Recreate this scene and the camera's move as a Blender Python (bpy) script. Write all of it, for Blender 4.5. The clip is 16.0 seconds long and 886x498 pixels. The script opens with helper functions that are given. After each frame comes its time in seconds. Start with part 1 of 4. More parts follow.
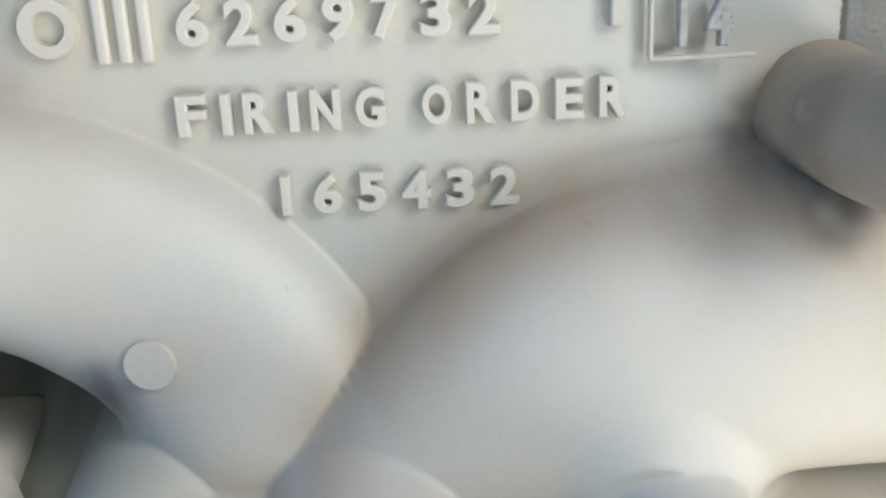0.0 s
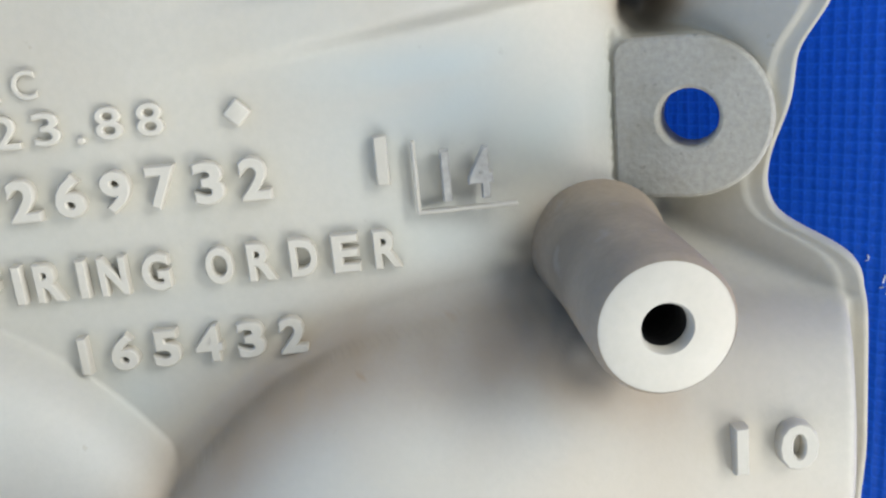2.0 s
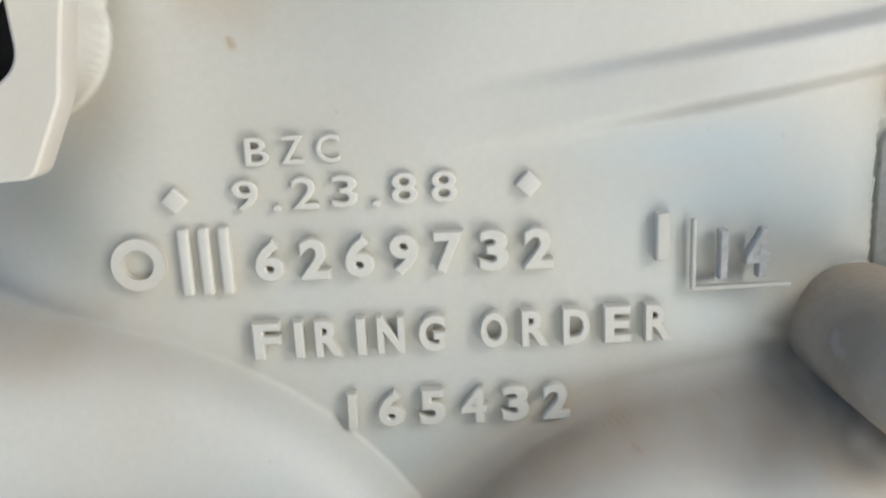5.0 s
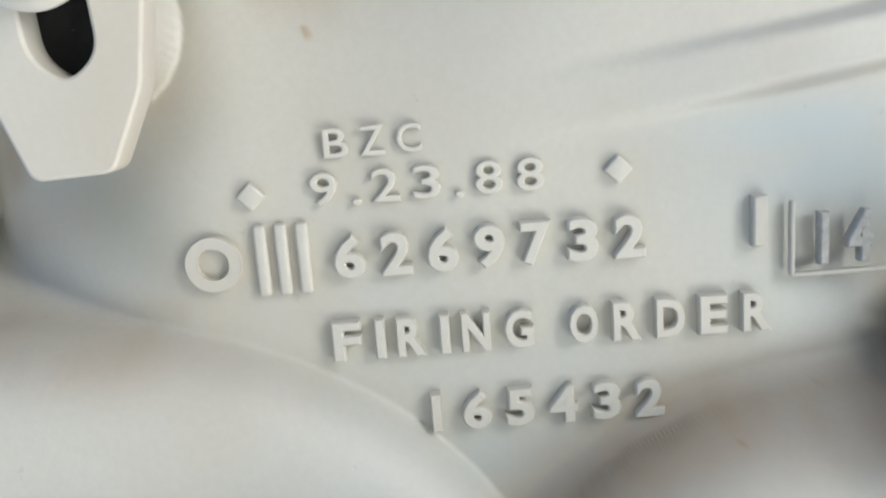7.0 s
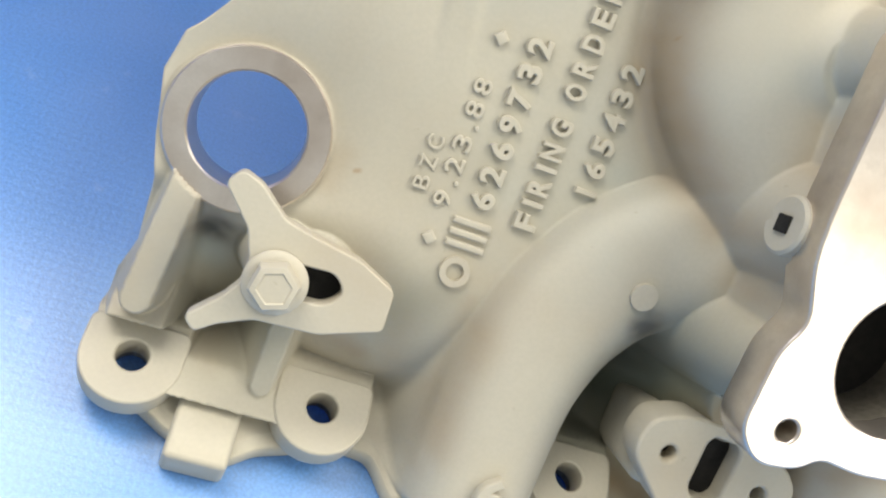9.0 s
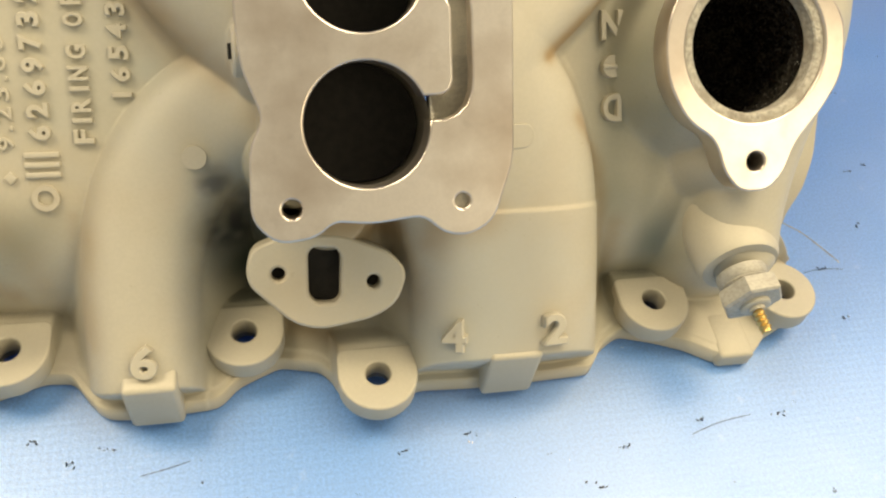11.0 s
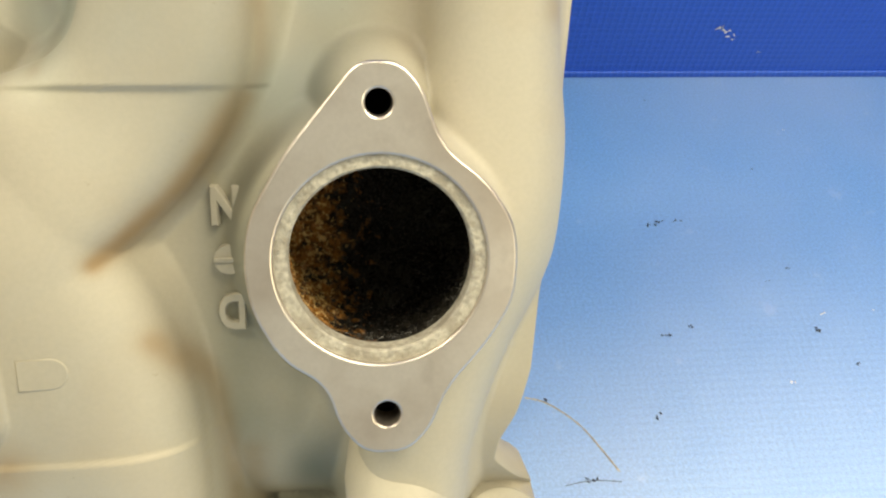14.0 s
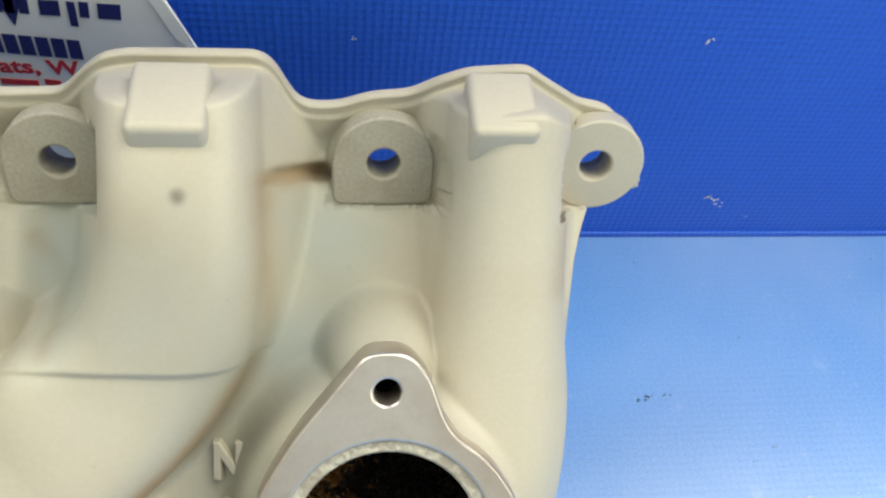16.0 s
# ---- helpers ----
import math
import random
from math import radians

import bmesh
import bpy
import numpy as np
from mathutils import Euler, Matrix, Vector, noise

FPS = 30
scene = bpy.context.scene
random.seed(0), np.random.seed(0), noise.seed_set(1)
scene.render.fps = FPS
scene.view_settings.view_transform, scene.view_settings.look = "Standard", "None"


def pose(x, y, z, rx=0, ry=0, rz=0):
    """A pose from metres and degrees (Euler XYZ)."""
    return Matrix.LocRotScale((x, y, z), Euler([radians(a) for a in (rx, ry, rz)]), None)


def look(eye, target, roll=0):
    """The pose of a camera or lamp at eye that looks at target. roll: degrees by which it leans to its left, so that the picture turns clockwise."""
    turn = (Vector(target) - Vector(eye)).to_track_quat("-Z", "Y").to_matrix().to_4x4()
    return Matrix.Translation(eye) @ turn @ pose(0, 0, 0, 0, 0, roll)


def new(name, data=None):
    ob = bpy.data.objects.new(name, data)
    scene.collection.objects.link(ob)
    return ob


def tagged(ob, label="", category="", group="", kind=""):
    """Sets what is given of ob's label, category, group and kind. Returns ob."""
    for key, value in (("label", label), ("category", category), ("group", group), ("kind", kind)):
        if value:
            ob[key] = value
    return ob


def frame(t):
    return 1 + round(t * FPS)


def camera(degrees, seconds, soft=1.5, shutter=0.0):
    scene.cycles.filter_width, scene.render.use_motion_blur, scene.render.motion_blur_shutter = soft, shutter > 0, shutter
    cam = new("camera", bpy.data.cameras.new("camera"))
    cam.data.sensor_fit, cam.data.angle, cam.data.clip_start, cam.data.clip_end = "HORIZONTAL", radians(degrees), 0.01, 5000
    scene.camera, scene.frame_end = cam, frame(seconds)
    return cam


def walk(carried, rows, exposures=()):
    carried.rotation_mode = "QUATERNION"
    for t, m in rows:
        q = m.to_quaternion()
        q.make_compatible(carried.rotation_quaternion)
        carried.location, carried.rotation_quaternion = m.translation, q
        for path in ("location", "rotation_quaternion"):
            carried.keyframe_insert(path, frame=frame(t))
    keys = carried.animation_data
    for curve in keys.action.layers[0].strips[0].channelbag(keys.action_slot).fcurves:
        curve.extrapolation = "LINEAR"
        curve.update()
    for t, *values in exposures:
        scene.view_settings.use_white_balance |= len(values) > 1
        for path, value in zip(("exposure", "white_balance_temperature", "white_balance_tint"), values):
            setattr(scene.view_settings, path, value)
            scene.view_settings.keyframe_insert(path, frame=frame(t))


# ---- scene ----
cam = camera(54.0, 16.0, 2.2)
PATH = [
    (0, (0.0192, -0.0297, 0.2159), (0.1054, 0.1773, 0.0166), 102.86),
    (0.5, (0.0206, -0.0259, 0.2141), (0.0995, 0.1806, 0.0113), 101.81),
    (1, (0.0199, -0.0222, 0.2154), (0.0998, 0.1828, 0.0115), 101.89),
    (1.5, (0.0107, -0.0053, 0.2362), (0.0905, 0.2044, 0.0371), 98.25),
    (2, (-0.0029, -0.0041, 0.2452), (0.0778, 0.2055, 0.0463), 98.95),
    (2.5, (-0.0063, -0.0059, 0.249), (0.0692, 0.2057, 0.0502), 98.43),
    (3, (-0.0134, -0.0123, 0.2416), (0.0608, 0.1979, 0.0408), 99.44),
    (3.5, (-0.0163, -0.0184, 0.2309), (0.0594, 0.191, 0.0298), 100.48),
    (4, (-0.016, -0.0246, 0.2222), (0.0575, 0.1852, 0.0207), 100.67),
    (4.5, (-0.0139, -0.0287, 0.2178), (0.059, 0.1783, 0.0132), 100.58),
    (5, (-0.0143, -0.0358, 0.2132), (0.0569, 0.1709, 0.0078), 100.5),
    (7.3, (-0.0079, -0.0439, 0.1999), (0.0506, 0.1612, -0.0111), 96.11),
    (7.5, (-0.0131, -0.0631, 0.2199), (0.0432, 0.1414, 0.0077), 91.89),
    (7.7, (-0.0148, -0.0824, 0.2489), (0.0423, 0.1107, 0.0266), 88.53),
    (8, (-0.0277, -0.0934, 0.2575), (0.0278, 0.098, 0.0333), 74.77),
    (8.2, (-0.0429, -0.0872, 0.2554), (0.015, 0.0986, 0.0271), 64.3),
    (10.3, (0.0101, -0.1792, 0.3377), (0.0741, -0.0115, 0.0973), 14.35),
    (10.5, (0.0371, -0.1827, 0.3352), (0.0981, -0.012, 0.0961), 12.6),
    (11, (0.1062, -0.1852, 0.3267), (0.1605, -0.014, 0.0864), 10.61),
    (11.5, (0.1769, -0.1741, 0.3183), (0.2244, -0.0069, 0.0738), 9.43),
    (12, (0.2238, -0.1593, 0.3064), (0.2672, 0.0034, 0.0582), 8.74),
    (12.5, (0.2617, -0.1492, 0.2888), (0.3015, 0.0119, 0.0389), 7.95),
    (13, (0.2699, -0.1137, 0.3008), (0.3067, 0.0443, 0.0485), 8.61),
    (13.5, (0.2782, -0.0972, 0.311), (0.307, 0.0628, 0.0589), 6.84),
    (14, (0.2775, -0.0824, 0.3195), (0.3072, 0.0818, 0.0702), 7.27),
    (14.5, (0.2776, -0.0698, 0.3256), (0.308, 0.0968, 0.078), 7.26),
    (15, (0.2851, -0.0481, 0.3381), (0.3105, 0.1211, 0.0917), 5.11),
    (15.5, (0.2853, -0.0351, 0.3486), (0.3109, 0.1352, 0.103), 5.53),
    (16, (0.2695, -0.0268, 0.3597), (0.308, 0.1438, 0.116), 10.13),
]
walk(cam, [(t, look(eye, target, roll)) for t, eye, target, roll in PATH],
     [(0, 0.58, 6000, 8), (5.0, 0.40, 6000, 8.5), (8.0, 0.45, 6000, 7), (10.3, 0.34, 9600, 5), (11.5, 0.26, 10600, 5), (13.0, 0.26, 9800, 4), (14.5, 0.33, 8500, 0), (16.0, 0.38, 7200, 0)])

# ---- light ----
world = bpy.data.worlds.new("workshop")
world.use_nodes = True
scene.world = world
world.node_tree.nodes["Background"].inputs[0].default_value = (0.86, 0.92, 1.0, 1)
world.node_tree.nodes["Background"].inputs[1].default_value = 0.46


def area(name, m, sx, sy, watts, colour):
    lamp = bpy.data.lights.new(name, "AREA")
    lamp.shape, lamp.size, lamp.size_y, lamp.energy, lamp.color = "RECTANGLE", sx, sy, watts, colour
    ob = new(name, lamp)
    ob.matrix_world = m
    return ob


area("ceiling_light", pose(1.35, 0.40, 1.6), 1.7, 1.4, 50, (1.0, 0.97, 0.93))
area("ceiling_light", pose(-0.85, 0.80, 1.6), 1.2, 1.3, 62, (1.0, 0.97, 0.93))
area("window_light", look((1.75, -1.9, 1.35), (0.15, 0.0, 0.05)), 1.1, 1.0, 13, (1.0, 0.95, 0.86))


# ---- materials ----
def material(name, colour, rough=0.6, metal=0.0, spots=(), grain=(300, 0.06), bump=(900, 0.05), coat=0.0):
    """A surface with broad stains and fine grain. spots: (scale, low, high, colour) of stains."""
    mat = bpy.data.materials.new(name)
    mat.use_nodes = True
    nodes, links = mat.node_tree.nodes, mat.node_tree.links
    bsdf = nodes["Principled BSDF"]
    bsdf.inputs["Roughness"].default_value, bsdf.inputs["Metallic"].default_value = rough, metal
    bsdf.inputs["Coat Weight"].default_value = coat
    co = nodes.new("ShaderNodeTexCoord")

    def noise_tex(scale, detail=4.0):
        n = nodes.new("ShaderNodeTexNoise")
        n.inputs["Scale"].default_value, n.inputs["Detail"].default_value = scale, detail
        links.new(co.outputs["Object"], n.inputs["Vector"])
        return n.outputs["Fac"]

    def ramp(fac, low, high):
        r = nodes.new("ShaderNodeMapRange")
        r.inputs["From Min"].default_value, r.inputs["From Max"].default_value = low, high
        links.new(fac, r.inputs["Value"])
        return r.outputs["Result"]

    def mix(fac, a, b, amount=1.0):
        m = nodes.new("ShaderNodeMix")
        m.data_type = "RGBA"
        if amount < 1.0:
            k = nodes.new("ShaderNodeMath")
            k.operation = "MULTIPLY"
            k.inputs[1].default_value = amount
            links.new(fac, k.inputs[0])
            fac = k.outputs[0]
        links.new(fac, m.inputs["Factor"])
        for socket, v in (("A", a), ("B", b)):
            s = [i for i in m.inputs if i.name == socket and i.type == "RGBA"][0]
            if isinstance(v, tuple):
                s.default_value = (*v, 1)
            else:
                links.new(v, s)
        return [o for o in m.outputs if o.type == "RGBA"][0]

    dark = tuple(c * (1 - 2 * grain[1]) for c in colour)
    light = tuple(min(1, c * (1 + grain[1])) for c in colour)
    out = mix(ramp(noise_tex(grain[0]), 0.35, 0.65), dark, light)
    for scale, low, high, tint, amount in spots:
        out = mix(ramp(noise_tex(scale), low, high), out, tint, amount)
    links.new(out, bsdf.inputs["Base Color"])
    b = nodes.new("ShaderNodeBump")
    b.inputs["Strength"].default_value, b.inputs["Distance"].default_value = bump[1], 0.001
    links.new(noise_tex(bump[0], 6.0), b.inputs["Height"])
    links.new(b.outputs["Normal"], bsdf.inputs["Normal"])
    return mat


CAST = material("bead_blasted_cast_aluminium", (0.468, 0.433, 0.352), 0.60, 0.1,
                [(16, 0.5, 0.75, (0.41, 0.34, 0.245), 0.6), (9, 0.52, 0.72, (0.40, 0.43, 0.41), 0.45), (260, 0.72, 0.78, (0.30, 0.25, 0.18), 0.35)],
                (700, 0.014), (1500, 0.035))
MACHINED = material("milled_aluminium", (0.69, 0.63, 0.57), 0.29, 0.9,
                    [(30, 0.42, 0.70, (0.42, 0.34, 0.28), 0.8), (140, 0.6, 0.75, (0.30, 0.25, 0.22), 0.18)], (900, 0.015), (2500, 0.03))
PAD = material("spot_faced_pad", (0.40, 0.38, 0.33), 0.6, 0.2, [(120, 0.55, 0.7, (0.22, 0.2, 0.17), 0.5)], (700, 0.08), (1500, 0.2))
DARK_PAD = material("rough_grey_pad", (0.35, 0.33, 0.275), 0.65, 0.1, [(60, 0.5, 0.7, (0.25, 0.225, 0.165), 0.6), (420, 0.64, 0.72, (0.15, 0.135, 0.11), 0.5)], (900, 0.05), (900, 0.16))
# near-black lining that puts the shade inside holes into the colour
BLACK = material("deep_hole_shade", (0.007, 0.006, 0.005), 0.9, 0.0, [], (300, 0.3), (600, 0.3))
BORE = material("dark_oily_bore", (0.25, 0.23, 0.195), 0.45, 0.5, [(25, 0.45, 0.7, (0.10, 0.085, 0.06), 0.6)], (500, 0.1), (700, 0.1))
CRUST = material("black_scale", (0.018, 0.016, 0.014), 0.22, 0.0, [(90, 0.5, 0.6, (0.03, 0.026, 0.02), 0.7)], (900, 0.3), (900, 0.8))
RESIDUE = material("white_gasket_residue", (0.43, 0.40, 0.335), 0.8, 0.0, [(130, 0.5, 0.62, (0.28, 0.25, 0.2), 0.8)], (600, 0.15), (700, 0.8))
RUSTY = material("rusty_drilled_wall", (0.38, 0.33, 0.26), 0.7, 0.1, [(60, 0.42, 0.62, (0.24, 0.12, 0.04), 0.85)], (600, 0.1), (900, 0.3))
BRASS = material("brass", (0.62, 0.42, 0.16), 0.35, 0.9, [], (600, 0.1), (900, 0.1))
PAPER = material("white_card", (0.82, 0.80, 0.77), 0.5, 0.0, [], (60, 0.02), (400, 0.02))
NAVY = material("navy_print", (0.015, 0.018, 0.12), 0.5)
RED = material("red_print", (0.55, 0.03, 0.04), 0.5)
FLAKE = material("dark_flakes", (0.03, 0.035, 0.05), 0.7)
CHIP = material("pale_flakes", (0.6, 0.62, 0.66), 0.6)


def add_stains_and_shade(mat):
    """Brown staining, grey-green, dark and blue-grey tints on the casting, with painted-in shade, from its colour
    layer.
    """
    nodes, links = mat.node_tree.nodes, mat.node_tree.links
    bsdf = nodes["Principled BSDF"]
    old = bsdf.inputs["Base Color"].links[0].from_socket
    att = nodes.new("ShaderNodeAttribute")
    att.attribute_name = "stain_and_shade"
    sep = nodes.new("ShaderNodeSeparateColor")
    links.new(att.outputs["Color"], sep.inputs[0])
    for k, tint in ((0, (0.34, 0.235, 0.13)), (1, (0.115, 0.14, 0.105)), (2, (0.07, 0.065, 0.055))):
        m = nodes.new("ShaderNodeMix")
        m.data_type = "RGBA"
        links.new(sep.outputs[k], m.inputs["Factor"])
        ins = [i for i in m.inputs if i.type == "RGBA"]
        links.new(old, ins[0])
        ins[1].default_value = (*tint, 1)
        old = [o for o in m.outputs if o.type == "RGBA"][0]
    m = nodes.new("ShaderNodeMix")
    m.data_type = "RGBA"
    links.new(att.outputs["Alpha"], m.inputs["Factor"])
    ins = [i for i in m.inputs if i.type == "RGBA"]
    links.new(old, ins[0])
    ins[1].default_value = (0.37, 0.43, 0.42, 1)
    links.new([o for o in m.outputs if o.type == "RGBA"][0], bsdf.inputs["Base Color"])
    return mat


# casting colour darkened mostly for shade on the boss sides, with some soot
SHADED_BOSS = material("shaded_sooty_casting", (0.31, 0.245, 0.165), 0.75, 0.0, [(40, 0.45, 0.65, (0.17, 0.135, 0.09), 0.6), (160, 0.6, 0.7, (0.36, 0.33, 0.28), 0.3)], (700, 0.03), (1400, 0.08))
STAINED_SHADED = add_stains_and_shade(CAST.copy())
STAINED_SHADED.name = "stained_shaded_cast_aluminium"


def woven(name, colour, pale, rough, weave, thread):
    """Vinyl over a woven scrim: a fine square weave in relief, scuffs and a pale haze."""
    mat = material(name, colour, rough, 0.0, [(5, 0.45, 0.75, pale, 0.5), (80, 0.66, 0.72, pale, 0.25)], (900, 0.08), (1200, 0.1))
    nodes, links = mat.node_tree.nodes, mat.node_tree.links
    co = [n for n in nodes if n.type == "TEX_COORD"][0]
    heights = []
    for axis in ("X", "Y"):
        w = nodes.new("ShaderNodeTexWave")
        w.bands_direction = axis
        w.inputs["Scale"].default_value, w.inputs["Distortion"].default_value = 92.0, 0.5
        w.inputs["Detail Scale"].default_value = 3.0
        links.new(co.outputs["Object"], w.inputs["Vector"])
        heights.append(w.outputs["Fac"])
    add = nodes.new("ShaderNodeMath")
    links.new(heights[0], add.inputs[0])
    links.new(heights[1], add.inputs[1])
    b = nodes.new("ShaderNodeBump")
    b.inputs["Strength"].default_value, b.inputs["Distance"].default_value = weave, 0.0004
    links.new(add.outputs[0], b.inputs["Height"])
    top = nodes.new("ShaderNodeMath")
    top.operation = "MAXIMUM"
    links.new(heights[0], top.inputs[0])
    links.new(heights[1], top.inputs[1])
    lines = nodes.new("ShaderNodeMapRange")
    lines.inputs["From Min"].default_value, lines.inputs["From Max"].default_value, lines.inputs["To Max"].default_value = 0.86, 1.0, thread
    links.new(top.outputs[0], lines.inputs["Value"])
    tint = nodes.new("ShaderNodeMix")
    tint.data_type = "RGBA"
    links.new(lines.outputs["Result"], tint.inputs["Factor"])
    base = nodes["Principled BSDF"].inputs["Base Color"]
    ins = [k for k in tint.inputs if k.type == "RGBA"]
    links.new(base.links[0].from_socket, ins[0])
    ins[1].default_value = (*[min(1, c * 1.7 + 0.01) for c in pale], 1)
    links.new([k for k in tint.outputs if k.type == "RGBA"][0], base)
    first = [n for n in nodes if n.type == "BUMP" and n != b][0]
    links.new(b.outputs["Normal"], first.inputs["Normal"])
    nodes["Principled BSDF"].inputs["Specular IOR Level"].default_value = 0.75
    return mat


# same vinyl twice: bench blue lightened, its pale haze standing in for glare
TARP = woven("lit_blue_vinyl_tarp", (0.105, 0.285, 0.65), (0.31, 0.43, 0.70), 0.34, 0.035, 0.010)
TARP.node_tree.nodes["Principled BSDF"].inputs["Specular IOR Level"].default_value = 1.0
# the upright sheet's shade is put into a darker blue
BACKDROP = woven("shaded_blue_vinyl_backdrop", (0.012, 0.095, 0.58), (0.022, 0.13, 0.62), 0.42, 0.3, 0.2)
BACKDROP.node_tree.nodes["Principled BSDF"].inputs["Specular IOR Level"].default_value = 0.4

# ---- shapes ----
S = 0.5 ** 0.5
DM = 0.1
ORIGIN = Vector((0.0, 0.0, 0.0193))
TILT = Matrix.Translation(ORIGIN) @ Matrix.Rotation(radians(45), 4, "X")


def mesh_part(name, verts, faces, mat, parent=None, smooth=True, label=""):
    me = bpy.data.meshes.new(name)
    me.from_pydata([tuple(v) for v in verts], [], faces)
    me.validate()
    me.polygons.foreach_set("use_smooth", [smooth] * len(me.polygons))
    me.materials.append(mat)
    ob = new(name, me)
    if parent:
        ob.parent = parent
    if label:
        ob["label"] = label
    return ob


def smax(a, b, k):
    h = np.clip(0.5 + 0.5 * (a - b) / k, 0, 1)
    return b * (1 - h) + a * h + k * h * (1 - h)


def sstep(a, b, x):
    t = np.clip((x - a) / (b - a), 0, 1)
    return t * t * (3 - 2 * t)


def along(u, v, pts):
    """Distance from a polyline, and how far along it (0 to 1)."""
    pts = np.array(pts, float)
    seg = np.hypot(*np.diff(pts, axis=0).T)
    total, run = seg.sum(), 0.0
    best, where = np.full(u.shape, 9.0), np.zeros(u.shape)
    for (a, b), (c, d), n in zip(pts[:-1], pts[1:], seg):
        t = np.clip(((u - a) * (c - a) + (v - b) * (d - b)) / n ** 2, 0, 1)
        r = np.hypot(u - a - t * (c - a), v - b - t * (d - b))
        near = r < best
        best, where = np.where(near, r, best), np.where(near, (run + t * n) / total, where)
        run += n
    return best, where


NEAR_U = (-0.80, -0.78, -0.69, -0.56, -0.44, -0.24, -0.157, -0.03, 0.105, 0.22, 0.284, 0.35, 0.46, 0.78, 0.85, 1.02, 1.19, 1.255, 1.37, 1.47, 1.58, 1.80, 2.07, 2.325, 2.39, 2.50, 2.65, 2.78, 2.91, 3.07, 3.15, 3.36, 3.45)
NEAR_Y = (0.13, 0.02, -0.113, -0.162, -0.23, -0.275, -0.211, -0.171, -0.126, -0.136, -0.238, -0.303, -0.314, -0.30, -0.22, -0.143, -0.18, -0.27, -0.34, -0.335, -0.302, -0.312, -0.308, -0.30, -0.20, -0.133, -0.175, -0.225, -0.304, -0.31, -0.22, -0.124, 0.01)
FAR_U = (-0.4, -0.12, 0.02, 0.1, 0.19, 0.29, 0.354, 0.415, 0.445, 0.49, 0.6, 0.82, 1.0, 1.6, 1.80, 1.97, 2.04, 2.09, 2.16, 2.505, 2.555, 2.583, 2.63, 2.72, 2.81, 2.925, 3.0, 3.08, 3.25, 3.30, 3.42, 3.52, 3.60, 3.67)
FAR_Z = (1.97, 1.97, 1.933, 1.875, 1.867, 1.828, 1.82, 1.85, 1.96, 2.0, 2.006, 2.012, 2.0, 1.86, 1.81, 1.82, 1.90, 1.945, 1.965, 1.97, 1.93, 1.82, 1.78, 1.782, 1.822, 1.836, 1.885, 1.923, 1.94, 1.898, 1.815, 1.79, 1.71, 1.60)
LEFT_V = (-0.12, 0.0, 0.15, 0.3, 0.5, 0.6, 0.76, 0.9, 1.1, 1.33, 1.7, 2.2)
LEFT_U = (-0.72, -0.76, -0.74, -0.70, -0.70, -0.73, -0.76, -0.73, -0.60, -0.46, -0.36, -0.36)
RIGHT_V = (-0.12, -0.03, 0.08, 0.19, 0.28, 0.36, 0.45, 0.59, 1.03, 1.40, 1.70, 1.80, 1.87, 1.95, 2.05, 2.15)
RIGHT_U = (3.34, 3.40, 3.38, 3.29, 3.22, 3.23, 3.28, 3.32, 3.36, 3.39, 3.43, 3.455, 3.48, 3.58, 3.65, 3.56)
BOLTS_NEAR = ((-0.61, 0.0), (0.0, 0.0), (0.89, 0.0), (1.40, -0.165), (2.64, 0.0), (3.26, 0.0))
BOLTS_FAR = ((0.21, 2.08), (1.94, 2.02), (2.85, 2.02), (3.49, 2.02))


def smooth_line(pts, n=24):
    """A curve through the points."""
    p = np.array([pts[0]] + list(pts) + [pts[-1]], float)
    out = []
    for i in range(1, len(p) - 2):
        for t in np.linspace(0, 1, n, endpoint=False):
            a, b, c, d = p[i - 1:i + 3]
            out.append(0.5 * (2 * b + (c - a) * t + (2 * a - 5 * b + 4 * c - d) * t ** 2 + (3 * b - a - 3 * c + d) * t ** 3))
    return np.array(out + [p[-2]])


def eased(xs, ys):
    """An outline through the points with its corners rounded."""
    x = np.linspace(xs[0], xs[-1], 560)
    y = np.interp(x, xs, ys)
    k = np.hanning(15)
    y = np.convolve(np.pad(y, 7, mode="edge"), k / k.sum(), mode="valid")
    return x, y


NEAR_U, NEAR_Y = eased(NEAR_U, NEAR_Y)
FAR_U, FAR_Z = eased(FAR_U, FAR_Z)
RIGHT_V, RIGHT_U = eased(RIGHT_V, RIGHT_U)


def runner(u, v, pts, half, heights, power=2.6):
    """A rounded runner over a curve: heights along it, falling away past its half width."""
    r, t = along(u, v, smooth_line(pts, 52))
    grid = np.linspace(-0.2, 1.2, 281)
    k = np.hanning(67)
    ease = [np.convolve(np.pad(np.interp(grid, np.linspace(0, 1, len(a)), a), 33, mode="edge"), k / k.sum(), mode="valid") for a in (heights, half)]
    h, w = np.interp(t, grid, ease[0]), np.interp(t, grid, ease[1])
    q = np.clip(r / w, 0, 1)
    return h + 0.20 * (np.sqrt(np.clip(1 - q ** power, 0, 1)) - 1) - 2.2 * np.clip(r - w, 0, None)


def wall(u, v, a, b, half, top, slope=5.0):
    """A straight rib of rectangular plan."""
    r, _ = along(u, v, [a, b])
    return top - slope * np.clip(r - half, 0, None)


